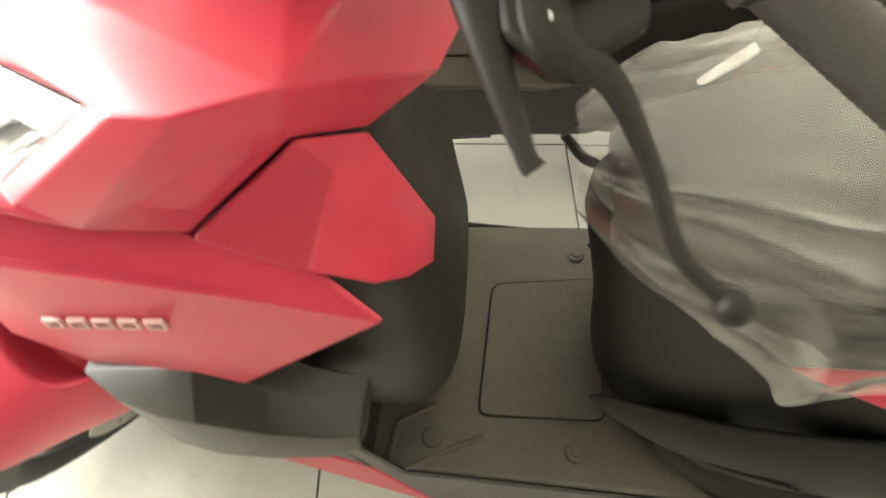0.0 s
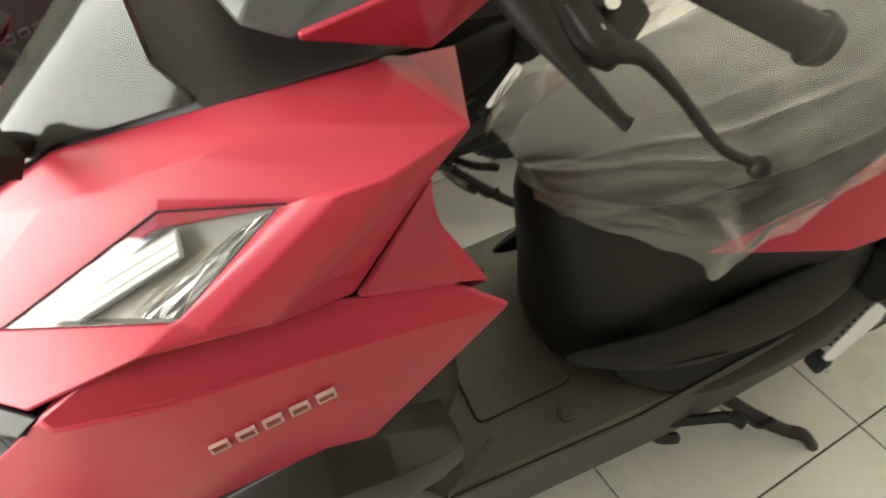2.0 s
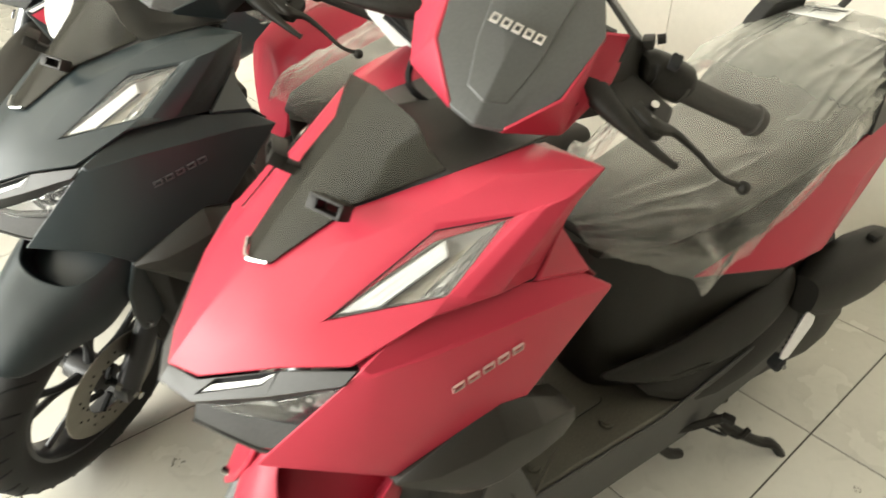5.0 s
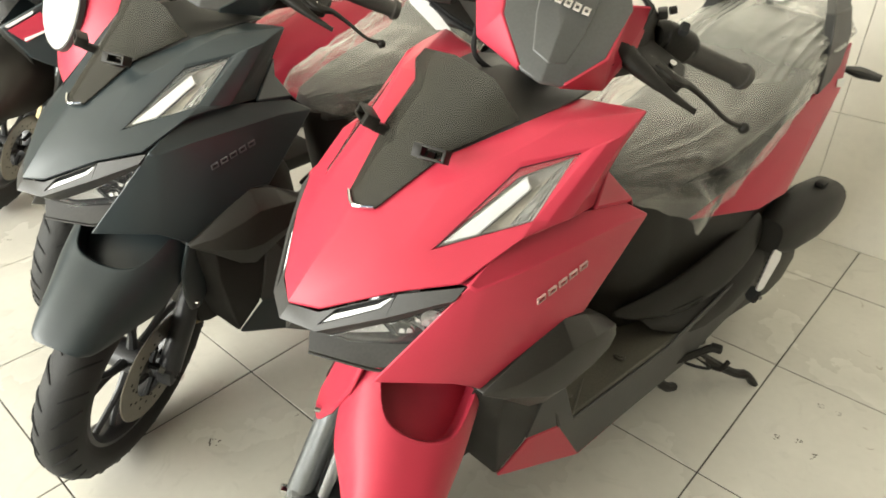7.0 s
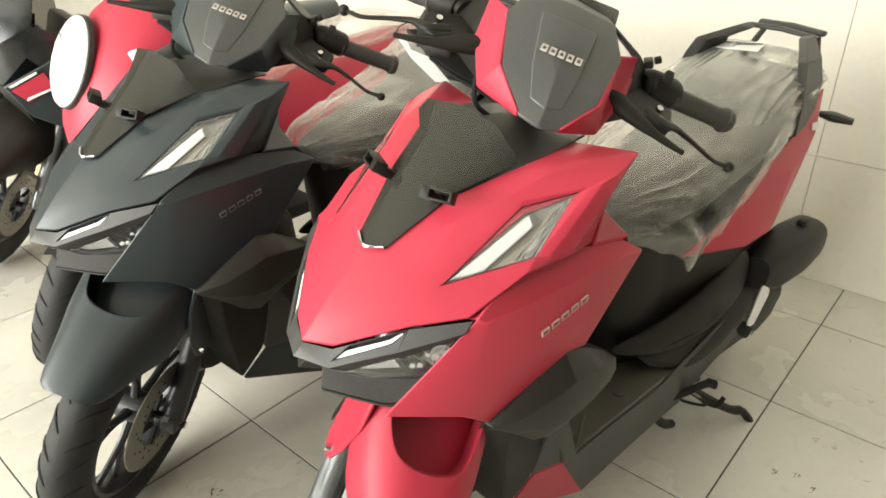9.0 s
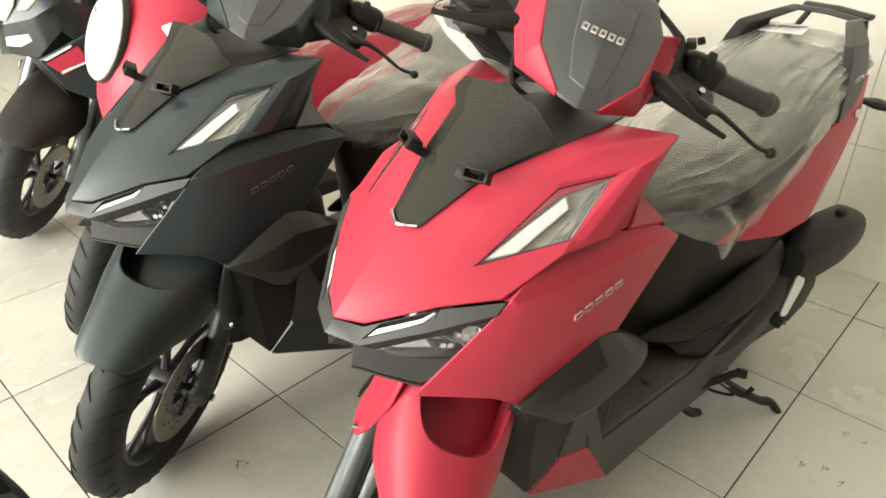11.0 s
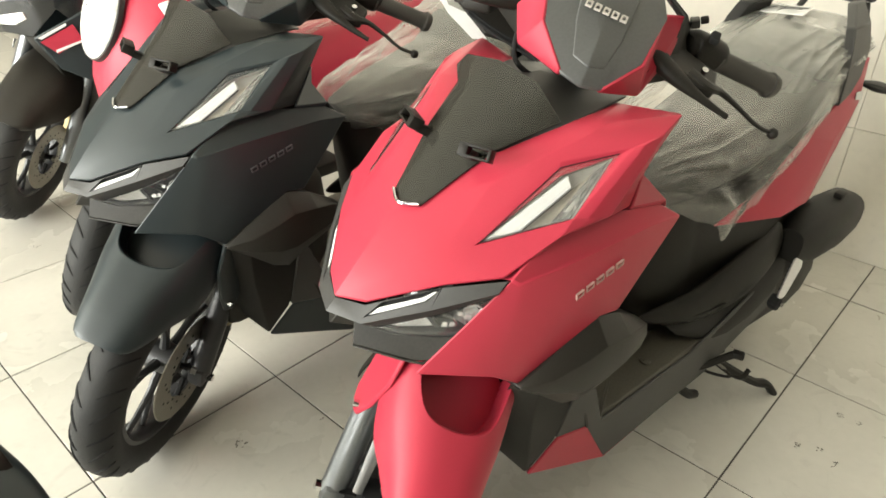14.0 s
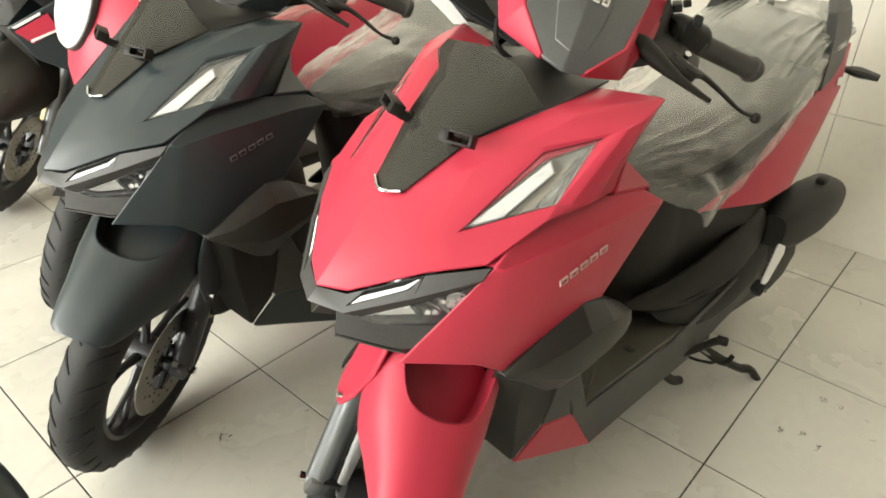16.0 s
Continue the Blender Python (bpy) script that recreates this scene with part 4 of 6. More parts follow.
    for x, y in ((0.103, -0.066), (0.109, 0.094)):
        part("lid_screw", revolve([(0.0, 0.0012), (0.003, 0.0010), (0.0042, -0.001), (0.0, -0.001)], 14), GREY, lid, "", Matrix.Translation((x, y, 0.3500)) @ Matrix.Rotation(radians(90), 4, "X"))
    for x in (0.0, 0.172):
        for y in (0.141, -0.141):
            bolt = revolve([(0.0, 0.004), (0.006, 0.004), (0.0065, 0.002), (0.011, 0.002), (0.0125, -0.002), (0.0, -0.002)], 20)
            part("bolt", bolt, BOARD, board, "", Matrix.Translation((x, y, 0.350)) @ Matrix.Rotation(radians(90), 4, "X"))
    part("ridge", tube([(0.222, 0.180, 0.347), (0.216, 0.125, 0.347), (0.172, 0.098, 0.347)], 0.0035, 4, 6, smooth=False), BOARD, board)
    part("ridge", tube([(0.200, 0.180, 0.3465), (0.110, 0.132, 0.3465)], 0.0035, 4, 6), BOARD, board)

    # seat base, side covers, painted tail
    rings = []
    for z, xf, w, p in ((0.345, -0.030, 0.100, 2.6), (0.40, -0.010, 0.104, 2.6), (0.50, 0.005, 0.108, 2.5), (0.58, 0.024, 0.108, 2.2), (0.655, 0.044, 0.100, 1.75), (0.69, 0.045, 0.094, 1.7)):
        ring = []
        for i in range(33):
            a = -math.pi / 2 + math.pi * i / 32
            ring.append((xf - 0.17 + 0.17 * max(0, math.cos(a)) ** (2 / p), w * math.copysign(abs(math.sin(a)) ** (2 / p), math.sin(a)), z))
        back = -0.62
        wide = 0.158 if z > 0.36 else 0.15
        ring = [(back, -wide * 0.8, z)] + [(-0.36, -wide, z)] + ring + [(-0.36, wide, z)] + [(back, wide * 0.8, z)]
        rings.append(ring)
    part("seat_base", loft(rings), BLACK, root, "black plastic seat base", angle=50)
    for s in (1, -1):
        rings = []
        for x, zc, h, y0, y1 in ((0.002, 0.436, 0.004, 0.098, 0.104), (-0.03, 0.430, 0.018, 0.10, 0.122), (-0.09, 0.424, 0.032, 0.110, 0.146), (-0.16, 0.426, 0.050, 0.126, 0.164), (-0.25, 0.440, 0.068, 0.136, 0.180), (-0.34, 0.462, 0.078, 0.140, 0.188), (-0.41, 0.486, 0.066, 0.140, 0.184), (-0.452, 0.500, 0.040, 0.138, 0.172), (-0.470, 0.506, 0.012, 0.135, 0.152)):
            d = y1 - y0
            rings.append([(x, (y0 + d * p) * s, zc + h * q) for p, q in ((0.0, 1.0), (0.42, 0.93), (0.72, 0.66), (0.90, 0.2), (1.0, -0.30), (0.97, -0.52), (0.80, -0.82), (0.45, -0.97), (0.0, -1.0))])
        part("side_cover", loft(rings), BLACK, root, "smooth black side cover", angle=40, sub=1)
        part("cover_facet", plate([(-0.09, 0.138 * s, 0.412), (-0.15, 0.158 * s, 0.414), (-0.228, 0.176 * s, 0.420), (-0.20, 0.170 * s, 0.404), (-0.13, 0.154 * s, 0.400)], 0.004, (0, s, 0.25)), BLACK, root, "", bevel=0.0018)
        upper = [(-0.075, 0.128, 0.398), (-0.12, 0.146, 0.390), (-0.16, 0.156, 0.384), (-0.25, 0.172, 0.384), (-0.34, 0.180, 0.402), (-0.42, 0.178, 0.448), (-0.47, 0.168, 0.480)]
        lower_line = [(-0.098, 0.145, 0.372), (-0.150, 0.172, 0.352), (-0.195, 0.188, 0.343), (-0.25, 0.193, 0.334), (-0.34, 0.196, 0.340), (-0.42, 0.196, 0.364), (-0.47, 0.192, 0.400)]
        rows = [[((1 - q) * a[0] + q * b[0], ((1 - q) * a[1] + q * b[1] + swell) * s, (1 - q) * a[2] + q * b[2]) for a, b in zip(upper, lower_line)] for q, swell in ((-0.1, -0.01), (0.3, 0.0), (0.65, 0.005), (1.0, 0.0))]
        part("cover_rib", loft(rows, False, False), BLACK, root, "", solid=0.004, angle=60)
        k = [(-0.126, 0.140, 0.634), (-0.26, 0.158, 0.690), (-0.40, 0.150, 0.762), (-0.56, 0.138, 0.800), (-0.74, 0.109, 0.862), (-0.80, 0.092, 0.830), (-0.70, 0.136, 0.765), (-0.56, 0.168, 0.700), (-0.40, 0.202, 0.628), (-0.30, 0.196, 0.622), (-0.50, 0.176, 0.735)]
        part("tail_panel", cage([(x, y * s, z) for x, y, z in k], [(0, 1, 9), (1, 2, 10, 8, 9), (2, 3, 10), (3, 4, 6, 10), (4, 5, 6), (6, 7, 8, 10)], False), paint, root, "", solid=0.006, bevel=0.006)
        if s == 1:
            part("tail_sticker", plate([(-0.640, 0.1395, 0.806), (-0.683, 0.1385, 0.800), (-0.690, 0.1405, 0.778), (-0.641, 0.1430, 0.789)], 0.0012, (0, 1, 0.1)), WHITE, root, "small white paper sticker")
        # grab rail arm
        blade = [(-0.500, 0.158, 0.808), (-0.556, 0.155, 0.824), (-0.594, 0.150, 0.853), (-0.621, 0.138, 0.908), (-0.610, 0.124, 0.962), (-0.664, 0.078, 0.992), (-0.615, 0.080, 0.990), (-0.515, 0.130, 0.963), (-0.502, 0.144, 0.925), (-0.494, 0.155, 0.870)]
        inner = [(x - 0.012, y - 0.024, z - 0.006) for x, y, z in blade]
        sides = [(i, (i + 1) % 10, (i + 1) % 10 + 10, i + 10) for i in range(10)]
        front = [(0, 1, 2, 9), (9, 2, 3, 8), (8, 3, 4, 7), (7, 4, 5, 6)]
        part("rail_side", cage([(x, y * s, z) for x, y, z in blade + inner], front + [tuple(i + 10 for i in f) for f in front] + sides, False), GREY, root, "", bevel=0.003)
        part("rail_web", tube([(-0.64, 0.128 * s, 0.79), (-0.70, 0.090 * s, 0.90), (-0.725, 0.062 * s, 0.975)], (0.006, 0.012, 0.010), 3, 6, 0.6, smooth=False), GREY, root, "", bevel=0.002)
        part("turn_signal", tube([(-0.83, 0.09 * s, 0.775), (-0.845, 0.12 * s, 0.772), (-0.86, 0.165 * s, 0.768)], (0.010, 0.020, 0.012), 8, 10, 0.7), GREY, root, "dark rear turn signal")
    for x, z, r in ((-0.665, 0.985, 0.013), (-0.722, 0.985, 0.016)):
        part("grab_rail", tube([(x, 0.078, z), (x - 0.006, 0.0, z + 0.003), (x, -0.078, z)], r, 8, 6, 0.5, smooth=False), GREY, root, "dark grey passenger grab rail", bevel=0.003)
    rings = []
    for x, w, zb, zt in ((-0.50, 0.15, 0.62, 0.76), (-0.65, 0.12, 0.66, 0.80), (-0.74, 0.09, 0.74, 0.84), (-0.82, 0.06, 0.78, 0.835)):
        rings.append([(x, w * math.copysign(abs(math.cos(a)) ** 0.7, math.cos(a)), (zb + zt) / 2 + (zt - zb) / 2 * math.copysign(abs(math.sin(a)) ** 0.7, math.sin(a))) for a in [2 * math.pi * i / 20 for i in range(20)]])
    part("tail_core", loft(rings), BLACK, root, "black tail between the side panels", angle=50)

    # seat and its film
    rings = []
    for x, w, zb, zt in ((0.025, 0.062, 0.675, 0.692), (0.0, 0.080, 0.672, 0.722), (-0.10, 0.108, 0.676, 0.752), (-0.24, 0.130, 0.70, 0.775), (-0.36, 0.140, 0.75, 0.793), (-0.44, 0.148, 0.765, 0.868), (-0.54, 0.141, 0.78, 0.900), (-0.64, 0.124, 0.80, 0.916), (-0.70, 0.095, 0.82, 0.905), (-0.72, 0.06, 0.84, 0.89)):
        rings.append([(x, w * math.copysign(abs(math.cos(a)) ** 0.6, math.cos(a)), (zb + zt) / 2 + (zt - zb) / 2 * math.copysign(abs(math.sin(a)) ** 0.6, math.sin(a))) for a in [2 * math.pi * i / 28 for i in range(28)]])
    seat = part("seat", loft(rings), SEAT, root, "black vinyl seat under film", angle=50)

    def shape(u):
        x = 0.064 - 0.79 * u
        half = curve_at(u, ((0, 0.04), (0.06, 0.088), (0.14, 0.116), (0.22, 0.145), (0.45, 0.166), (0.60, 0.150), (0.72, 0.138), (0.85, 0.122), (0.97, 0.096), (1, 0.03)))
        top = curve_at(u, ((0, 0.735), (0.08, 0.764), (0.22, 0.788), (0.45, 0.822), (0.52, 0.848), (0.62, 0.903), (0.76, 0.936), (0.92, 0.948), (1, 0.90)))
        hem = curve_at(u, ((0, 0.712), (0.05, 0.700), (0.145, 0.668), (0.21, 0.645), (0.245, 0.610), (0.30, 0.655), (0.52, 0.758), (0.62, 0.805), (0.75, 0.842), (1, 0.880)))
        return x, half, top, hem
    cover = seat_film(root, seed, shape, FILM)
    if stickers:
        # brake cylinder, its bolts and hoses under the throttle side of the handlebar
        facing = (0.58, 0.60, 0.55)
        cylinder = [(0.244, -0.285, 1.037), (0.179, -0.226, 1.041), (0.170, -0.164, 0.983), (0.172, -0.146, 0.961), (0.193, -0.167, 0.962), (0.220, -0.200, 0.970), (0.233, -0.248, 1.008)]
        body = part("brake_cylinder", plate([Vector(p) for p in cylinder], 0.016, facing), BLACK, root, "black brake cylinder and switch housing", bevel=0.003)
        out = Vector(facing).normalized()
        for k, p in enumerate(((0.236, -0.260, 1.019), (0.215, -0.246, 1.025), (0.212, -0.219, 1.000), (0.199, -0.215, 1.009), (0.191, -0.186, 0.986), (0.184, -0.178, 0.984), (0.205, -0.228, 1.016))):
            c = Vector(p) + out * 0.006
            part("cylinder_bolt", tube([c, c + out * 0.008], 0.0034 + 0.0012 * (k % 2), 3, 8), ALLOY if k % 3 else BLACK, body, "", bevel=0.0006)
        part("lever_pivot", block((0.030, 0.022, 0.016), (0.232, -0.252, 1.026), Matrix.Rotation(radians(40), 4, "Z"), 0.004), GREY, body)
        for k in range(2):
            a, b = Vector((0.228, -0.238 + 0.006 * k, 1.003 - 0.006 * k)) + out * 0.008, Vector((0.176, -0.146, 0.957 - 0.007 * k)) + out * 0.008
            part("brake_hose", tube([a, a.lerp(b, 0.5) - out * 0.003, b], 0.003, 12, 8), GROOVE, body, "thin black brake hose")
        part("cover_flank", plate([Vector(p) for p in [(0.185, -0.213, 1.039), (0.173, -0.197, 1.033), (0.163, -0.157, 1.001), (0.172, -0.132, 0.965), (0.188, -0.162, 0.981)]], 0.006, facing), DASH, root, "", bevel=0.002)
        part("film_sticker", plate([(-0.565, -0.100, 0.938), (-0.632, -0.108, 0.942), (-0.615, -0.004, 0.962), (-0.540, 0.010, 0.956)], 0.0015, (0, 0, 1)), WHITE, cover, "white printed paper slip on the film")
        for k, (wide, low, high) in enumerate(((0.009, 0.30, 0.95), (0.006, 0.42, 0.90), (0.006, 0.12, 0.22))):
            a, b = Vector((-0.632, -0.108, 0.9445)).lerp(Vector((-0.615, -0.004, 0.9645)), low), Vector((-0.632, -0.108, 0.9445)).lerp(Vector((-0.615, -0.004, 0.9645)), high)
            ahead = Vector((0.018 + 0.022 * (k % 2), 0.004, -0.001))
            part("print_bar", plate([a + ahead, b + ahead, b + ahead + Vector((wide, 0, 0)), a + ahead + Vector((wide, 0, 0))], 0.0006, (0, 0, 1)), GREY, cover)

    # rear wheel, drive case, air box, muffler, stands, pegs
    rear = part("rear_wheel", block((0.01, 0.16, 0.01), AXLE_R), GROOVE, root, "rear wheel with black cast rim")
    wheel_parts(rear, AXLE_R, I, 0.118, {"rim": RIM}, 0, 0.178, 0.262)
    rings = []
    for x, r, y in ((-0.28, 0.07, 0.13), (-0.34, 0.088, 0.145), (-0.45, 0.085, 0.15), (-0.56, 0.088, 0.155), (-0.66, 0.098, 0.160), (-0.73, 0.080, 0.158), (-0.765, 0.035, 0.152)):
        rings.append([(x, y - 0.06, 0.285 + r * 0.6), (x, y - 0.02, 0.285 + r), (x, y + 0.012, 0.285 + r * 0.75), (x, y + 0.018, 0.285), (x, y + 0.012, 0.285 - r * 0.75), (x, y - 0.02, 0.285 - r), (x, y - 0.06, 0.285 - r * 0.6)])
    part("drive_case", loft(rings), BLACK, root, "black belt drive case", bevel=0.006, angle=45)
    rings = []
    for x, hw, zb, zt in ((-0.45, 0.030, 0.45, 0.53), (-0.52, 0.050, 0.425, 0.555), (-0.64, 0.056, 0.42, 0.556), (-0.735, 0.050, 0.43, 0.545), (-0.765, 0.035, 0.445, 0.53)):
        rings.append([(x, 0.185 + hw * math.copysign(abs(math.cos(a)) ** 0.7, math.cos(a)), (zb + zt) / 2 + (zt - zb) / 2 * math.copysign(abs(math.sin(a)) ** 0.7, math.sin(a))) for a in [2 * math.pi * i / 18 for i in range(18)]])
    box = part("air_box", loft(rings), BLACK, root, "black air filter box", angle=50)
    part("box_lug", block((0.030, 0.022, 0.016), (-0.655, 0.190, 0.560), None, 0.004), BLACK, box)
    part("muffler", tube([(-0.30, -0.13, 0.24), (-0.50, -0.17, 0.27), (-0.80, -0.19, 0.36)], (0.035, 0.06, 0.052), 14, 16), BLACK, root, "black exhaust muffler")
    part("shock", tube([(-0.62, 0.10, 0.31), (-0.52, 0.11, 0.60)], 0.026, 10, 12), GROOVE, root)
    for s in (1, -1):
        heel, toe = Vector((-0.345, 0.240 * s, 0.418)), Vector((-0.424, 0.226 * s, 0.484))
        run, wide = (toe - heel).normalized(), Vector((-0.37, 0.88 * s, -0.27)).normalized()
        flatwise = run.cross(wide).normalized() * 0.008
        blade = [heel + wide * 0.004, heel.lerp(toe, 0.10) + wide * 0.009, heel.lerp(toe, 0.85) + wide * 0.012, toe + wide * 0.008, toe - wide * 0.008, heel.lerp(toe, 0.9) - wide * 0.010, heel.lerp(toe, 0.12) - wide * 0.006, heel - wide * 0.004]
        peg = part("passenger_peg", plate(blade, 1.0, flatwise), PEG, root, "folded bright alloy passenger peg", bevel=0.002)
        part("peg_rubber", block((0.030, 0.024, 0.034), (-0.352, 0.232 * s, 0.398), Matrix.Rotation(radians(40), 4, "Y"), 0.006), GROOVE, peg)
        part("peg_bolt", tube([(-0.350, 0.246 * s, 0.400), (-0.348, 0.250 * s, 0.402)], 0.005, 3, 10), CHROME, peg)
        part("peg_teeth", join(*[block((0.004, 0.005, 0.005), heel.lerp(toe, 0.2 + 0.11 * i) - wide * (0.0065 + 0.0006 * i) + flatwise * 0.6, Matrix.Rotation(radians(45), 4, "Y")) for i in range(7)]), GROOVE, peg)["kind"] = "stuff"
    stand = part("side_stand", tube([(-0.30, 0.13, 0.205), (-0.40, 0.19, 0.125), (-0.475, 0.226, 0.070), (-0.512, 0.245, 0.055), (-0.545, 0.262, 0.012)], (0.018, 0.016, 0.014, 0.015, 0.016), 18, 8, 0.7), BLACK, root, "black side stand, folded out")
    part("stand_foot", block((0.055, 0.03, 0.006), (-0.54, 0.262, 0.004), Matrix.Rotation(radians(4.2), 4, "X"), 0.002), BLACK, stand)
    part("stand_spring", tube([(-0.28, 0.16, 0.22), (-0.37, 0.185, 0.14)], 0.004, 6, 6), STEEL, stand)
    for s in (1, -1):
        part("centre_stand", tube([(-0.30, 0.07 * s, 0.20), (-0.42, 0.10 * s, 0.12), (-0.50, 0.11 * s, 0.085)], 0.011, 10, 8), BLACK, root, "black folded centre stand")
    part("stand_bar", tube([(-0.33, 0.16, 0.175), (-0.375, 0.195, 0.125), (-0.372, 0.14, 0.10), (-0.34, 0.10, 0.13)], 0.004, 16, 6), BLACK, root)
    lever = part("kick_lever", tube([(-0.14, 0.170, 0.262), (-0.20, 0.192, 0.262), (-0.250, 0.216, 0.279), (-0.262, 0.228, 0.284)], (0.010, 0.009, 0.010, 0.011), 14, 8, 0.8), BLACK, root, "black foot lever under the footboard")
    part("lever_pad", block((0.020, 0.026, 0.016), (-0.263, 0.229, 0.284), Matrix.Rotation(radians(25), 4, "Z"), 0.004), BLACK, lever)
    part("bright_spring", tube([(-0.085, 0.172, 0.234), (-0.155, 0.178, 0.222)], 0.0055, 10, 8), CHROME, root, "bright stand spring")
    part("stand_foot", tube([(-0.17, 0.150, 0.190), (-0.215, 0.165, 0.140), (-0.250, 0.172, 0.122)], (0.010, 0.012, 0.011), 10, 8), BLACK, root)
    part("stand_pedal", tube([(-0.36, 0.12, 0.155), (-0.40, 0.205, 0.115), (-0.43, 0.215, 0.13)], 0.007, 10, 6), BLACK, root)

    # steered parts: wheel, fork, mudguard
    wheel = part("front_wheel", block((0.012, 0.15, 0.012), AXLE_F), GROOVE, root, "front wheel with black cast rim", F)
    wheel_parts(wheel, AXLE_F, F, 0.100, {"rim": RIM}, 1)
    for s in (1, -1):
        a = AXLE_F + Vector((-0.012, 0.080 * s, -0.02))
        b = a + AXIS * 0.44
        leg = part("fork_leg", tube([a, a.lerp(b, 0.5)], 0.025, 6, 14), DULL if paint is RED else RIM, root, "cast fork leg", F)
        part("fork_tube", tube([a.lerp(b, 0.45), b], 0.016, 6, 14), DULL if paint is RED else RIM, leg, "fork tube", F)
        if s < 0:
            inward = Vector((0.022, 0.030, 0.05))
            part("fork_guide", tube([a + inward, a + inward + AXIS * 0.10, a + inward + AXIS * 0.26], (0.009, 0.012, 0.009), 8, 10, 0.7), ALLOY, leg, "bright cast lug beside the fork leg", F)
        part("axle_clamp", block((0.045, 0.04, 0.05), a, None, 0.01), DULL if paint is RED else RIM, leg, "", F)
        part("fork_bolt", tube([a + Vector((0.0, 0.02 * s, 0.0)), a + Vector((0.0, 0.034 * s, 0.0))], 0.009, 4, 8), CHROME, leg, "", F)
    shell = mudguard(((52, 0.298), (62, 0.304), (72, 0.313), (82, 0.329), (92, 0.360), (103, 0.412)), ((52, 0.040), (54, 0.052), (60, 0.064), (72, 0.079), (86, 0.097), (103, 0.106)), ((52, 0.016), (58, 0.040), (70, 0.072), (86, 0.105), (103, 0.120)), 52, 103, True)
    set_on = Matrix.Identity(4)
    if sag:
        set_on = Matrix.Translation(AXLE_F - Vector((0, 0.020, 0))) @ Matrix.Rotation(radians(2), 4, "Y") @ Matrix.Diagonal((1, 1.12, 1, 1)) @ Matrix.Translation(-AXLE_F)
    part("front_mudguard", shell, paint, root, "", F @ set_on, solid=0.003, angle=60)
    back = mudguard(((96, 0.300), (120, 0.290), (178, 0.290)), ((96, 0.072), (178, 0.074)), ((96, 0.050), (178, 0.055)), 96, 178, False)
    part("rear_fender", back, BLACK, root, "black fender behind the front wheel", F, solid=0.003, angle=60)
    for s in (1, -1) if sag else (-1,):
        ear = [AXLE_F + Vector((x, y * s, z)) for x, y, z in ((-0.085, 0.100, 0.40), (-0.045, 0.094, 0.38), (-0.020, 0.096, 0.30), (-0.022, 0.102, 0.235), (-0.035, 0.110, 0.185), (-0.060, 0.114, 0.172), (-0.090, 0.112, 0.190), (-0.13, 0.104, 0.36))]
        part("mudguard_side", plate(ear, 0.008, (0, s, 0)), paint, root, "", F, bevel=0.006)
        part("mudguard_bolt", tube([AXLE_F + Vector((-0.045, 0.112 * s, 0.200)), AXLE_F + Vector((-0.045, 0.126 * s, 0.200))], 0.006, 3, 10), CHROME, root, "", F)
    part("steering_stem", tube([AXLE_F + AXIS * 0.40 - Vector((0.027, 0, 0)), AXLE_F + AXIS * 0.86 - Vector((0.027, 0, 0))], 0.03, 6, 14), GROOVE, root, "", F)

    # handlebar cover and controls
    v = [(0.362, 0, 1.012), (0.352, 0.030, 1.014), (0.300, 0.074, 1.050), (0.215, 0.094, 1.094), (0.170, 0.070, 1.125), (0.165, 0, 1.128), (0.290, 0.044, 1.062), (0.305, 0, 1.064), (0.12, 0.06, 1.12), (0.12, 0, 1.125), (0.337, 0.030, 1.032), (0.350, 0, 1.032), (0.205, 0.05, 1.110), (0.205, 0, 1.112)]
    cover = part("handlebar_cover", cage(v, [(0, 1, 10, 11), (1, 2, 6, 10), (11, 10, 6, 7), (2, 3, 12, 6), (7, 6, 12, 13), (3, 4, 12), (12, 4, 5, 13), (4, 8, 9, 5)]), DASH, root, "dark grey handlebar cover", C, solid=0.005, bevel=0.005)
    panel = [(0.348, 0, 1.036), (0.334, 0.024, 1.037), (0.290, 0.036, 1.066), (0.305, 0, 1.068), (0.207, 0.044, 1.114), (0.207, 0, 1.116)]
    part("raised_panel", cage(panel, [(0, 1, 2, 3), (3, 2, 4, 5)]), DASH, cover, "", C, solid=0.004, bevel=0.003)
    for bm in wordmark((0.272, -0.034, 1.0865), (0, 1, 0), (-0.9, 0, 0.45), 0.066, 0.0115, 0.003):
        part("maker_mark", bm, dash_badge, cover, "small raised maker's mark", C, smooth=False)
    for s in (1, -1):
        v = [(0.343, 0.030 * s, 1.006), (0.352, 0.034 * s, 1.018), (0.300, 0.078 * s, 1.052), (0.208, 0.090 * s, 1.098), (0.198, 0.123 * s, 1.106), (0.228, 0.124 * s, 1.048), (0.290, 0.096 * s, 1.002)]
        part("cover_blade", cage(v, [(0, 1, 2, 6), (2, 3, 4, 5, 6)], False), paint, root, "", C, solid=0.007, bevel=0.004)
        v = [(0.290, 0.086, 1.010), (0.225, 0.116, 1.058), (0.196, 0.122, 1.104), (0.165, 0.070, 1.122), (0.12, 0.07, 1.11), (0.13, 0.15, 1.07), (0.17, 0.165, 1.045), (0.20, 0.15, 1.01), (0.24, 0.10, 0.995)]
        part("cover_side", cage([(x, y * s, z) for x, y, z in v], [(0, 1, 7, 8), (1, 2, 5, 6, 7), (2, 3, 4, 5)], False), BLACK, root, "", S, solid=0.006, bevel=0.005)
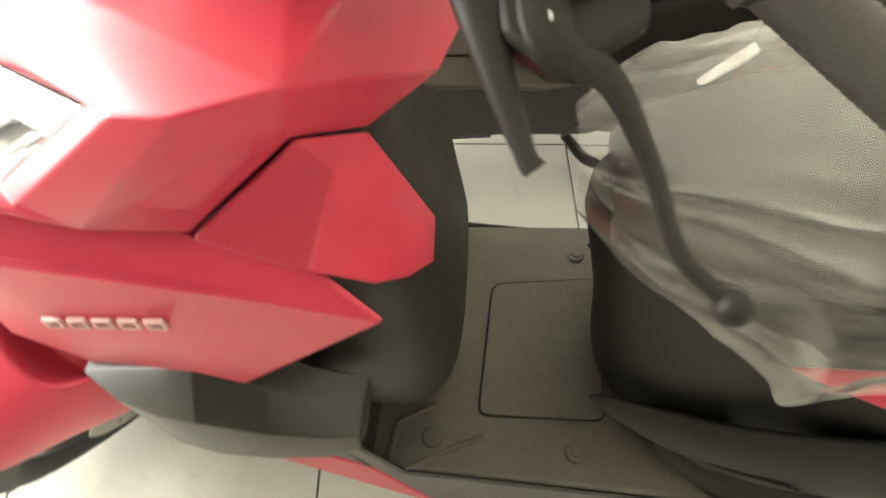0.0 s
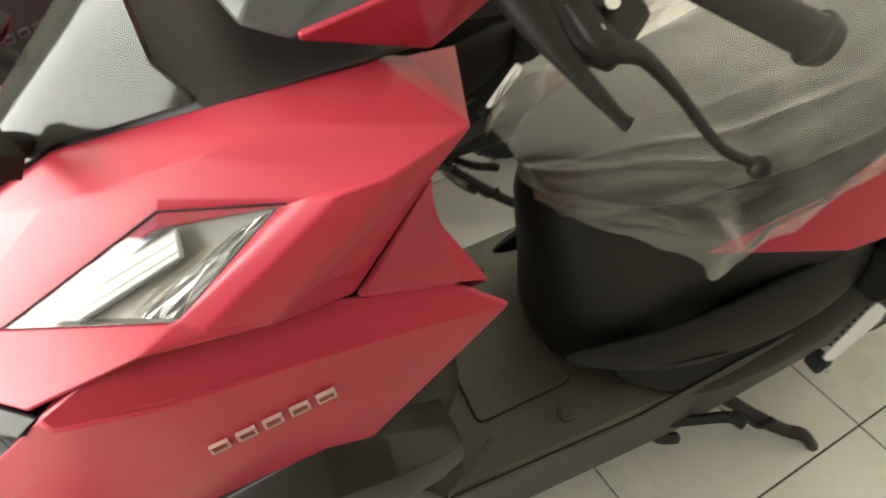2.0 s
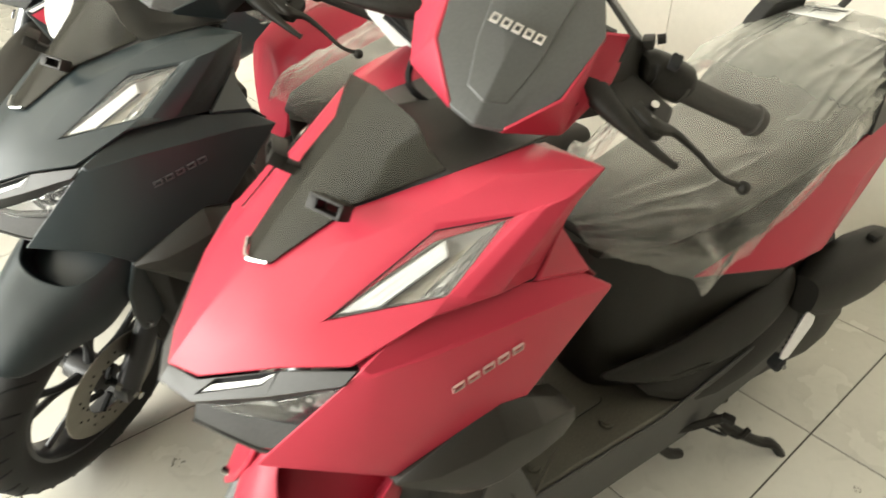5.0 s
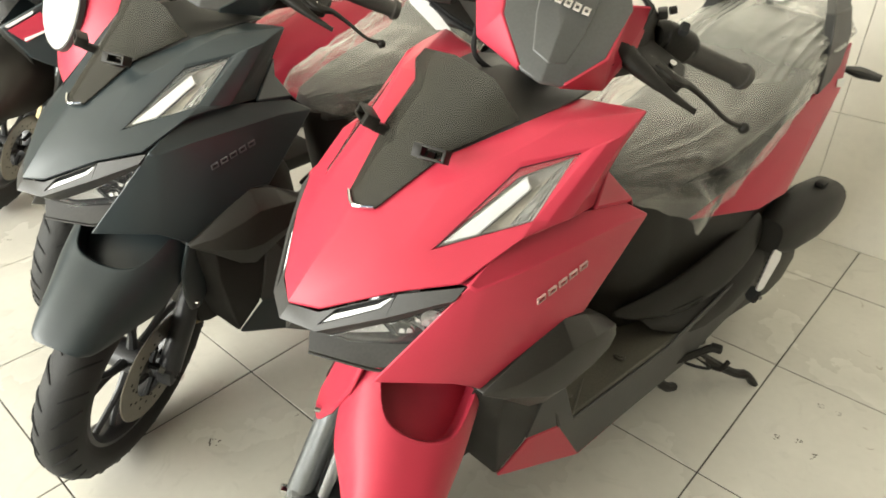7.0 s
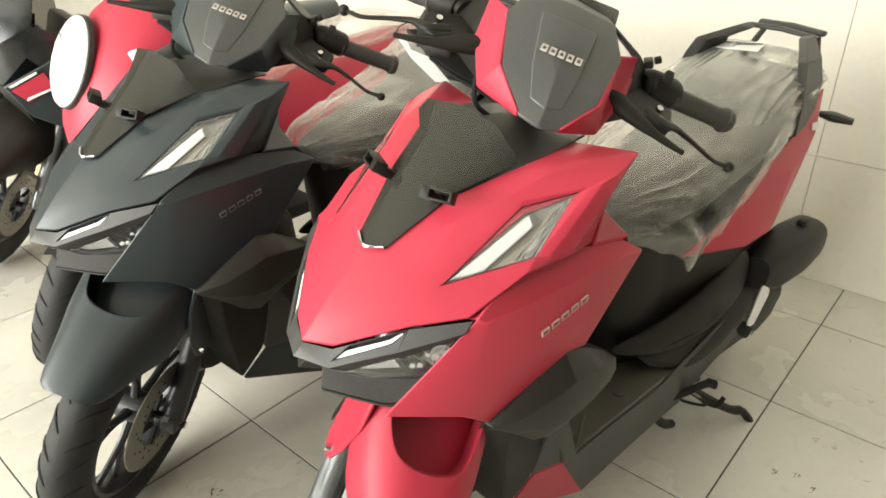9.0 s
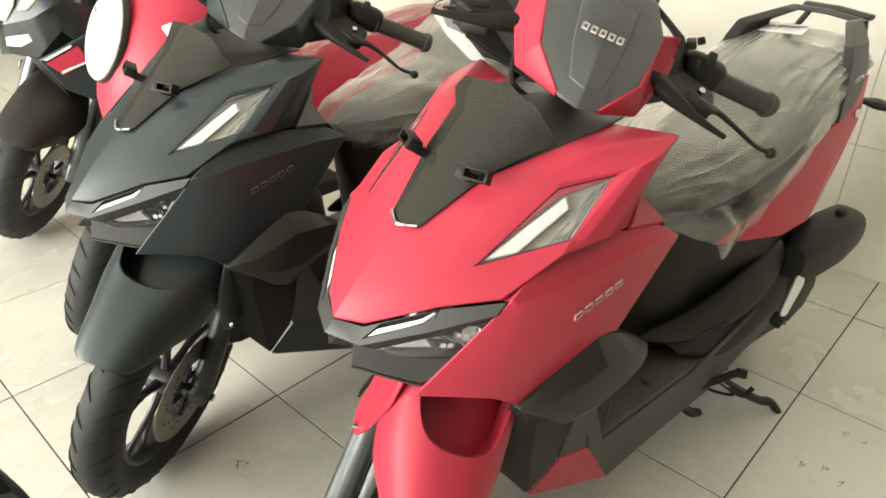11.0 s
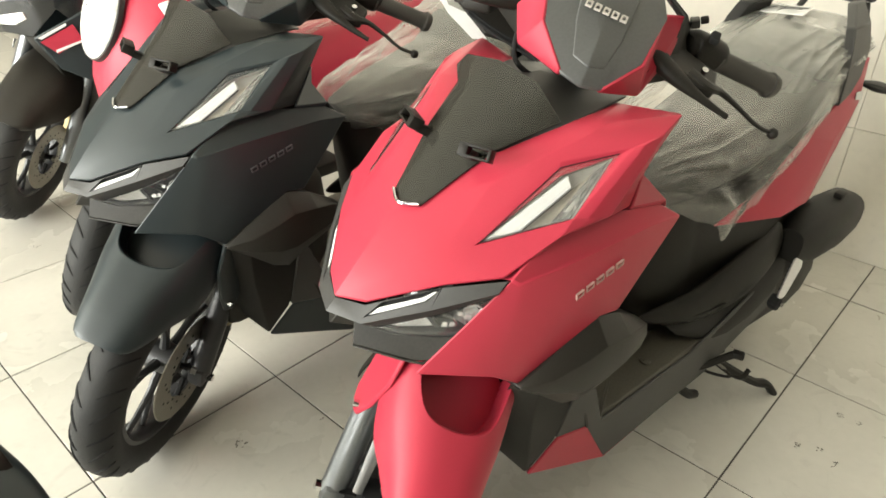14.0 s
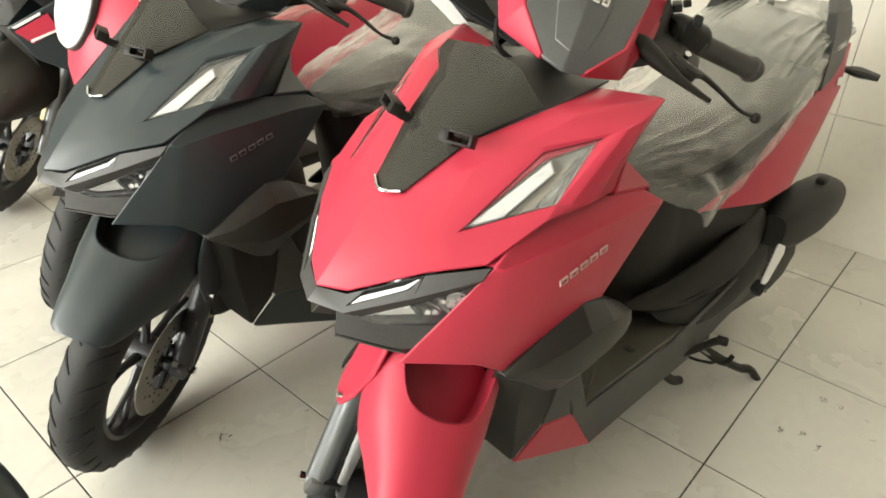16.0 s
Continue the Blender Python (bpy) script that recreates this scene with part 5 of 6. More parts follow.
        # switch block, grip, lever and its guard
        sw = part("switch_block", tube([(0.160, 0.150 * s, 1.054), (0.150, 0.160 * s, 1.054), (0.142, 0.185 * s, 1.051), (0.134, 0.206 * s, 1.047), (0.132, 0.210 * s, 1.046)], (0.016, 0.025, 0.026, 0.025, 0.019), 18, 16), BLACK, root, "black switch block", S)
        part("cable_clamp", join(block((0.022, 0.014, 0.012), (0.165, 0.142 * s, 1.090), Matrix.Rotation(radians(30), 4, "X"), 0.002), tube([(0.160, 0.150 * s, 1.095), (0.158, 0.158 * s, 1.100)], 0.006, 4, 8)), BLACK, sw, "", S)
        part("button", block((0.020, 0.014, 0.012), (0.160, 0.182 * s, 1.080), Matrix.Rotation(radians(25), 4, "Y"), 0.003), GROOVE, sw, "", S)
        a, b = Vector((0.140, 0.205 * s, 1.046)), Vector((0.096, 0.325 * s, 1.028))
        grip = part("grip", tube([a, a.lerp(b, 0.03), a.lerp(b, 0.08), a.lerp(b, 0.5), a.lerp(b, 0.86), a.lerp(b, 0.9), a.lerp(b, 0.93), b], (0.021, 0.021, 0.0165, 0.0165, 0.0165, 0.021, 0.021, 0.018), 40, 18, smooth=True), GRIP, root, "black ribbed rubber grip", S)
        part("grip_rib", join(*[tube([a.lerp(b, t), a.lerp(b, t + 0.012)], 0.0169, 3, 16) for t in [0.14 + 0.035 * i for i in range(20)]]), GRIP, grip, "", S)["kind"] = "stuff"
        lever = part("brake_lever", tube([(0.225, 0.160 * s, 1.040), (0.236, 0.190 * s, 1.036), (0.222, 0.215 * s, 1.032), (0.222, 0.250 * s, 1.022), (0.228, 0.290 * s, 1.010), (0.220, 0.318 * s, 1.006)], (0.013, 0.0125, 0.0072, 0.0052, 0.0045, 0.0045), 30, 10, 0.7), BLACK, root, "black brake lever with a ball end", S)
        ball = bmesh.new()
        bmesh.ops.create_uvsphere(ball, u_segments=14, v_segments=10, radius=0.0088)
        part("lever_ball", ball, BLACK, lever, "", S @ Matrix.Translation((0.219, 0.322 * s, 1.005)))
        for x, y, z in ((0.236, 0.182, 1.036), (0.216, 0.180, 1.044)):
            part("lever_screw", tube([(x, y * s, z), (x + 0.003, y * s, z + 0.008)], 0.0052, 3, 12), CHROME, lever, "bright lever screw", S)
        body = [(0.212, 0.100 * s, 1.036), (0.236, 0.140 * s, 1.026), (0.250, 0.178 * s, 1.020), (0.240, 0.204 * s, 1.020), (0.195, 0.205 * s, 1.030), (0.165, 0.140 * s, 1.036)]
        part("lever_mount", plate(body, 0.018, (0.2, 0, 0.98)), BLACK, lever, "dark lever mount", S, bevel=0.004)
        part("lever_guard", tube([(0.226, 0.098 * s, 1.043), (0.244, 0.140 * s, 1.034), (0.258, 0.182 * s, 1.026), (0.266, 0.222 * s, 1.020), (0.266, 0.231 * s, 1.019)], (0.021, 0.016, 0.0082, 0.0050, 0.0056), 20, 14, 0.8), BLACK, root, "black lever guard", S)
    part("dash_panel", block((0.10, 0.15, 0.02), (0.15, 0, 1.10), Matrix.Rotation(radians(30), 4, "Y"), 0.006), GLOSS, root, "dark instrument panel", S)
    for k in range(2):
        d = 0.008 * k
        part("cable", tube([(0.262, -0.208 + d, 1.022 - d), (0.243, -0.168 + d, 0.998 - d), (0.207, -0.114 + d, 0.968 - d), (0.215, -0.06, 0.945)], 0.0035, 18, 8), GROOVE, root)
    part("brake_reservoir", block((0.045, 0.05, 0.030), (0.243, -0.192, 1.034), Matrix.Rotation(radians(25), 4, "Z"), 0.006), BLACK, root, "black brake fluid reservoir")
    part("cable", tube([(0.22, -0.10, 1.02), (0.30, -0.085, 0.985), (0.29, -0.03, 0.965), (0.24, 0.0, 0.95)], 0.004, 18, 8), GROOVE, root, "", S)
    part("ignition_key", join(block((0.004, 0.024, 0.05), (0.178, 0.038, 0.53), None, 0.001), tube([(0.176, 0.038, 0.56), (0.185, 0.038, 0.60)], 0.004, 4, 8)), CHROME, root, "bright ignition key hanging in its lock")
    return root


sport_scooter("matte red sport scooter with film-covered seat, leaning on its stand", stands(RED_AT[0], RED_AT[1], RED_AT[2], RED_AT[3]), RED, RED, BADGE_RED, BADGE, True, 41, 55, 1.0)
sport_scooter("matte black sport scooter with film-covered seat, parked beside the red one", stands(-1.051, -0.720, -90.0, 4.1), DARK, DARK, BADGE_DARK, BADGE, True, 39, 31, 2.0, 0.034)


# ---- the other machines ----
def round_lamp_scooter(label, at):
    """A small retro scooter with one big oval headlamp in the leg shield."""
    root = thing("scooter", label, "scooter", at, "parked scooters")
    S = steered(48)
    rings = []
    for z, xf, w in ((0.52, 0.50, 0.10), (0.60, 0.545, 0.15), (0.70, 0.545, 0.19), (0.80, 0.52, 0.205), (0.90, 0.47, 0.20), (0.98, 0.41, 0.175), (1.03, 0.35, 0.13)):
        ring = []
        for i in range(29):
            a = -math.pi / 2 + math.pi * i / 28
            ring.append((xf - 0.22 + 0.22 * max(0.0, math.cos(a)) ** 0.8, w * math.sin(a), z))
        rings.append(ring)
    part("leg_shield", loft(rings), RED, root, "glossy red rounded leg shield", angle=50)
    tilt = Matrix.Translation((0.478, -0.022, 0.868)) @ Matrix.Rotation(radians(-24), 4, "Y") @ Matrix.Rotation(radians(-90), 4, "Z")
    bm = revolve([(0.0, 0.045), (0.05, 0.043), (0.085, 0.036), (0.104, 0.026), (0.108, 0.016), (0.0, 0.010)], 48)
    bm.transform(Matrix.Diagonal((0.80, 1.0, 1.15, 1)))
    lamp = part("headlamp", bm, FILMED_LENS, root, "large oval headlamp wrapped in white film", tilt, angle=60)
    scratch = random.Random(3)
    for k in range(9):
        at = Vector((0.004 + 0.034 * scratch.random(), 0.0440, 0.004 + 0.060 * scratch.random()))
        run = Vector((scratch.uniform(-1, 1), 0, scratch.uniform(-0.6, 1))) * 0.009
        part("lens_scratch", tube([at - run, at + Vector((0.003, 0, 0.004)), at + run], 0.0009, 4, 5, smooth=False), GREY, lamp, "", tilt)
    rim = revolve([(0.106, 0.020), (0.110, 0.017), (0.112, 0.004), (0.106, 0.004)], 48)
    rim.transform(Matrix.Diagonal((0.80, 1.0, 1.15, 1)))
    part("lamp_rim", rim, GREY, lamp, "thin dark lamp rim", tilt)
    for s in (1, -1):
        part("turn_signal", plate([(0.420, 0.154 * s, 0.925), (0.395, 0.168 * s, 0.935), (0.405, 0.176 * s, 0.88)], 0.012, (0.6, 0.8 * s, 0)), LENS_WHITE, root, "clear front turn signal", bevel=0.004)
    part("apron", cage([(0.52, 0.0, 0.56), (0.46, 0.10, 0.56), (0.40, 0.13, 0.40), (0.44, 0.0, 0.38)], [(0, 1, 2, 3)]), BLACK, root, "", solid=0.006)
    part("footboard", block((0.42, 0.34, 0.05), (0.05, 0, 0.30), None, 0.012), BLACK, root, "black footboard")
    rings = []
    for x, w, zb, zt in ((-0.02, 0.10, 0.34, 0.66), (-0.12, 0.15, 0.36, 0.72), (-0.30, 0.18, 0.42, 0.76), (-0.50, 0.17, 0.52, 0.79), (-0.70, 0.13, 0.60, 0.81), (-0.85, 0.07, 0.68, 0.80)):
        rings.append([(x, w * math.copysign(abs(math.cos(a)) ** 0.75, math.cos(a)), (zb + zt) / 2 + (zt - zb) / 2 * math.copysign(abs(math.sin(a)) ** 0.75, math.sin(a))) for a in [2 * math.pi * i / 24 for i in range(24)]])
    part("tail_body", loft(rings), RED, root, "glossy red rounded tail body", angle=60)

    def shape(u):
        return (0.02 - 0.84 * u, curve_at(u, ((0, 0.05), (0.1, 0.10), (0.5, 0.125), (0.85, 0.11), (1, 0.05))), curve_at(u, ((0, 0.74), (0.12, 0.79), (0.5, 0.835), (0.8, 0.865), (1, 0.84))), curve_at(u, ((0, 0.73), (0.2, 0.770), (0.6, 0.805), (1, 0.835))))
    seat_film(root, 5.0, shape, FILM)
    wheel = part("front_wheel", block((0.012, 0.15, 0.012), AXLE_F), GROOVE, root, "front wheel with cast rim", S)
    wheel_parts(wheel, AXLE_F, S, 0.10, {"rim": ALLOY}, 1)
    rear = part("rear_wheel", block((0.012, 0.15, 0.012), AXLE_R), GROOVE, root, "rear wheel")
    wheel_parts(rear, AXLE_R, Matrix.Identity(4), 0.11, {"rim": RIM}, 0, 0.178, 0.262)
    for s in (1, -1):
        a = AXLE_F + Vector((-0.012, 0.078 * s, 0))
        part("fork_leg", tube([a, a + AXIS * 0.40], 0.022, 6, 12), ALLOY, root, "bright alloy fork leg", S)
        part("grip", tube([(0.14, 0.19 * s, 1.05), (0.09, 0.32 * s, 1.04)], 0.017, 6, 12), GRIP, root, "", S)
        part("brake_lever", tube([(0.20, 0.16 * s, 1.06), (0.215, 0.24 * s, 1.05), (0.205, 0.32 * s, 1.035)], 0.007, 10, 8), BLACK, root, "", S)
    rings = []
    for k in range(13):
        a = radians(72 + 70 * k / 12)
        c = AXLE_F + Vector((0.283 * math.cos(a), 0, 0.283 * math.sin(a)))
        o = Vector((math.cos(a), 0, math.sin(a)))
        rings.append([c + Vector((0, 0.075 * math.sin(q * 1.5), 0)) - o * (0.06 * abs(q) ** 2.5) for q in [-1 + 2 * j / 10 for j in range(11)]])
    part("front_mudguard", loft(rings, False, False), BLACK, root, "black mudguard", S, solid=0.005)
    part("handlebar_cover", tube([(0.20, -0.15, 1.06), (0.23, 0.0, 1.09), (0.20, 0.15, 1.06)], (0.04, 0.065, 0.04), 14, 14, 0.7), BLACK, root, "", S)
    return root


def trail_scooter(label, at):
    """A black step-through with a broad beak, white-edged lamps and red decals."""
    root = thing("scooter", label, "scooter", at, "parked scooters")
    S = steered(50)
    v = [(0.605, 0, 0.70), (0.585, 0.06, 0.715), (0.515, 0.13, 0.706), (0.435, 0.18, 0.80), (0.40, 0.19, 0.90), (0.36, 0.17, 1.03), (0.42, 0, 1.06), (0.60, 0, 0.80), (0.585, 0.07, 0.815), (0.515, 0.142, 0.84), (0.525, 0.06, 0.94), (0.54, 0, 0.94), (0.30, 0.20, 0.86), (0.34, 0.20, 0.70)]
    part("front_cowl", cage(v, [(0, 1, 8, 7), (1, 2, 9, 8), (2, 3, 9), (3, 4, 9), (7, 8, 10, 11), (8, 9, 10), (9, 4, 5, 10), (10, 5, 6, 11), (3, 13, 12, 4)]), GLOSS, root, "glossy black front cowl", solid=0.006, bevel=0.006)
    for s in (1, -1):
        out = Vector((0.75, 0.5 * s, 0.4)).normalized()
        for outline in (((0.592, 0.05, 0.826), (0.566, 0.076, 0.822), (0.535, 0.09, 0.872), (0.522, 0.085, 0.905), (0.552, 0.04, 0.905), (0.585, 0.03, 0.87)), ((0.532, 0.112, 0.862), (0.505, 0.130, 0.862), (0.468, 0.135, 0.897), (0.495, 0.095, 0.915))):
            ring = [Vector((x, y * s, z)) for x, y, z in outline]
            lamp = part("headlamp", plate([p + out * 0.004 for p in ring], 0.008, out), PALE_LENS, root, "pale clear headlamp", bevel=0.004)
            mid = sum(ring, Vector()) / len(ring)
            part("reflector", plate([p.lerp(mid, 0.45) + out * 0.013 for p in ring], 0.002, out), LAMP_CHROME, lamp)
        part("lower_lamp", plate([(0.580, 0.060 * s, 0.772), (0.520, 0.128 * s, 0.790), (0.512, 0.128 * s, 0.766), (0.545, 0.095 * s, 0.742), (0.583, 0.058 * s, 0.742)], 0.01, (0.8, 0.5 * s, 0.1)), LAMP_CHROME, root, "silver lower lamp", bevel=0.003)
        wing = [(0.52, 0.15 * s, 0.71), (0.30, 0.205 * s, 0.82), (0.16, 0.20 * s, 0.62), (0.30, 0.19 * s, 0.50), (0.46, 0.16 * s, 0.60)]
        part("side_wing", plate(wing, 0.012, (0.2, s, 0)), DARK, root, "black side panel", bevel=0.005)
        part("red_decal", plate([(0.505, 0.1735 * s, 0.700), (0.40, 0.2005 * s, 0.752), (0.38, 0.2055 * s, 0.700), (0.46, 0.178 * s, 0.655)], 0.0015, (0.2, s, 0)), RED, root, "red decal stripe")
        part("white_decal", plate([(0.510, 0.1745 * s, 0.714), (0.42, 0.1975 * s, 0.758), (0.42, 0.1975 * s, 0.750), (0.50, 0.1765 * s, 0.709)], 0.0020, (0.2, s, 0)), WHITE, root, "white decal edge")
        part("white_decal", plate([(0.465, 0.187 * s, 0.672), (0.38, 0.206 * s, 0.700), (0.38, 0.206 * s, 0.694), (0.467, 0.187 * s, 0.662)], 0.0020, (0.2, s, 0)), WHITE, root, "white decal edge")
        part("fender_bracket", block((0.024, 0.004, 0.040), (0.522, 0.098 * s, 0.545), Matrix.Rotation(radians(-26), 4, "Y"), 0.004), ALLOY, root, "small bright bracket")
        part("fender_bolt", revolve([(0.0, 0.004), (0.006, 0.003), (0.007, -0.003), (0.0, -0.003)], 12), CHROME, root, "", Matrix.Translation((0.49, 0.118 * s, 0.51)))
        a = AXLE_F + Vector((-0.012, 0.118 * s, 0))
        part("fork_leg", tube([a, a + AXIS * 0.48], 0.026, 6, 12), DULL, root, "dull metal fork leg", S)
        part("side_reflector", block((0.012, 0.004, 0.034), a + AXIS * 0.36 + Vector((0.02, 0.03 * s, 0)), Matrix.Rotation(radians(-26), 4, "Y"), 0.002), ALLOY, root, "small bright bracket", S)
    wheel = part("front_wheel", block((0.012, 0.15, 0.012), AXLE_F), GROOVE, root, "front wheel with cast rim", S)
    wheel_parts(wheel, AXLE_F, S, 0.11, {"rim": RIM}, 1, 0.166)
    rear = part("rear_wheel", block((0.012, 0.15, 0.012), AXLE_R), GROOVE, root, "rear wheel")
    wheel_parts(rear, AXLE_R, Matrix.Identity(4), 0.11, {"rim": RIM}, 0, 0.178, 0.262)
    shell = mudguard(((56, 0.292), (75, 0.305), (95, 0.335), (115, 0.385), (130, 0.41)), ((56, 0.050), (60, 0.075), (80, 0.104), (130, 0.135)), ((56, 0.02), (70, 0.07), (95, 0.13), (130, 0.16)), 56, 130, False)
    part("front_mudguard", shell, GUARD, root, "black plastic mudguard", S, solid=0.004, angle=60)
    part("leg_shield", block((0.07, 0.46, 0.56), (0.30, 0, 0.60), Matrix.Rotation(radians(-18), 4, "Y"), 0.02), BLACK, root, "black inner leg shield")
    part("inner_fender", cage([(0.54, 0, 0.72), (0.50, 0.12, 0.70), (0.44, 0.13, 0.52), (0.44, 0.09, 0.36), (0.44, 0, 0.34), (0.47, 0, 0.56)], [(0, 1, 2, 5), (5, 2, 3, 4)]), BLACK, root, "black inner fender behind the wheel", solid=0.006, bevel=0.004)
    part("footboard", block((0.42, 0.34, 0.05), (0.05, 0, 0.30), None, 0.012), BLACK, root)
    rings = []
    for x, w, zb, zt in ((0.0, 0.10, 0.34, 0.68), (-0.15, 0.14, 0.38, 0.76), (-0.40, 0.16, 0.48, 0.80), (-0.70, 0.12, 0.62, 0.84), (-0.88, 0.06, 0.72, 0.84)):
        rings.append([(x, w * math.copysign(abs(math.cos(a)) ** 0.75, math.cos(a)), (zb + zt) / 2 + (zt - zb) / 2 * math.copysign(abs(math.sin(a)) ** 0.75, math.sin(a))) for a in [2 * math.pi * i / 22 for i in range(22)]])
    part("tail_body", loft(rings), DARK, root, "black tail body", angle=60)
    part("handlebar", tube([(0.09, -0.34, 1.05), (0.20, -0.12, 1.07), (0.20, 0.12, 1.07), (0.09, 0.34, 1.05)], (0.017, 0.03, 0.03, 0.017), 24, 12), BLACK, root, "", S)
    return root


round_lamp_scooter("red retro scooter with a white oval headlamp, behind the black one", stands(-1.70, -0.502, -90.0, 4.0))
trail_scooter("black scooter with red decals at the end of the row", stands(-2.43, -0.44, -98.0, 4.0))


def wheel_end(label, at):
    """The front end of one more machine: wheel, mudguard and fork feet."""
    root = thing("motorcycle", label, "motorcycle", at)
    flat = Matrix.Translation(-Vector((AXLE_F.x, 0, 0)))
    shell = mudguard(((52, 0.298), (62, 0.304), (72, 0.313), (82, 0.329), (92, 0.350), (110, 0.37)), ((52, 0.016), (53.5, 0.032), (57, 0.048), (72, 0.070), (110, 0.09)), ((52, 0.010), (58, 0.035), (70, 0.06), (110, 0.10)), 52, 110, False)
    part("front_mudguard", shell, DARK, root, "black plastic mudguard", flat, solid=0.004, angle=60)
    wheel = part("front_wheel", block((0.012, 0.15, 0.012), AXLE_F), GROOVE, root, "front wheel with black cast rim", flat)
    wheel_parts(wheel, AXLE_F, flat, 0.09, {"rim": RIM}, 0)
    for s in (1, -1):
        a = AXLE_F + Vector((0, 0.075 * s, 0))
        part("fork_leg", tube([a, a + AXIS * 0.40], 0.022, 6, 12), DULL, root, "dull alloy fork leg", flat)
    fin = AXLE_F + Vector((0.105, 0.035, 0.280))
    part("mudguard_lug", tube([fin, fin + Vector((-0.004, 0.004, 0.03))], (0.012, 0.004), 4, 8, 0.6), BLACK, root, "", flat)
    return root


wheel_end("black mudguard and front wheel of another parked motorcycle", stands(-0.65, -1.757, 24.0, 0.0))


# ---- small things ----
tag = thing("paper_tag", "white paper tag hanging beside the red scooter's handlebar", "tag", stands(*RED_AT))
OUT = Vector((0.58, 0.60, 0.55))
part("sheet", plate([(0.263, -0.292, 1.035), (0.252, -0.280, 1.033), (0.251, -0.262, 1.012), (0.232, -0.236, 1.002), (0.222, -0.190, 0.967), (0.241, -0.207, 0.967), (0.258, -0.252, 1.000)], 0.001, OUT), PLAIN_PAPER, tag, "white paper strip")
part("sheet", plate([(0.240, -0.205, 0.963), (0.222, -0.187, 0.961), (0.219, -0.168, 0.946), (0.233, -0.186, 0.952)], 0.001, OUT), PLAIN_PAPER, tag)
part("sheet", plate([(0.232, -0.184, 0.949), (0.218, -0.166, 0.943), (0.215, -0.152, 0.933), (0.226, -0.170, 0.941)], 0.001, OUT), PLAIN_PAPER, tag)
part("string", tube([(0.262, -0.290, 1.034), (0.262, -0.28, 1.05), (0.250, -0.26, 1.06)], 0.0012, 6, 5), GROOVE, tag)


def floor_mark(x, y, size, seed):
    """A scuffed dark print on the tiles."""
    rnd = random.Random(seed)
    ob = thing("floor_mark", "small dark scuffed print on the floor tiles", "mark", pose(x, y, 0.0012, 0, 0, 35), "marks on the floor")
    bits = []
    for i in range(9):
        bits.append(block((size * rnd.uniform(0.08, 0.3), size * rnd.uniform(0.03, 0.10), 0.0006), (rnd.uniform(-0.5, 0.5) * size, rnd.uniform(-0.4, 0.4) * size, 0), Matrix.Rotation(rnd.uniform(0, 3.1), 4, "Z")))
    part("print", join(*bits), FLOOR_DIRT, ob)


floor_mark(-0.898, -1.209, 0.035, 0)
floor_mark(-2.251, -1.183, 0.022, 1)
floor_mark(0.098, -0.267, 0.020, 2)
floor_mark(0.141, -0.244, 0.020, 3)
floor_mark(0.183, -0.271, 0.025, 4)
floor_mark(0.142, -0.085, 0.018, 5)
floor_mark(-0.822, -1.017, 0.012, 6)
floor_mark(0.182, -0.083, 0.020, 7)


def floor_scuff(points, width):
    """A short smeared rubber scuff, thick in its middle."""
    ob = thing("floor_mark", "thin brown rubber scuff on the floor tiles", "mark", pose(points[1][0], points[1][1], 0.0012), "marks on the floor")
    line = smooth_line([(x - points[1][0], y - points[1][1], 0) for x, y in points], 12)
    bm, last = bmesh.new(), None
    for i, p in enumerate(line):
        d = (line[min(i + 1, 11)] - line[max(i - 1, 0)]).normalized()
        side = Vector((-d.y, d.x, 0)) * width * 0.7 * (0.12 + 0.45 * math.sin(math.pi * i / 11) * (0.75 + 0.25 * math.sin(i * 2.3)))
        pair = bm.verts.new(p + side), bm.verts.new(p - side)
        if last:
            bm.faces.new((last[0], last[1], pair[1], pair[0]))
        last = pair
    bmesh.ops.recalc_face_normals(bm, faces=bm.faces)
    part("smear", bm, SCUFF, ob)


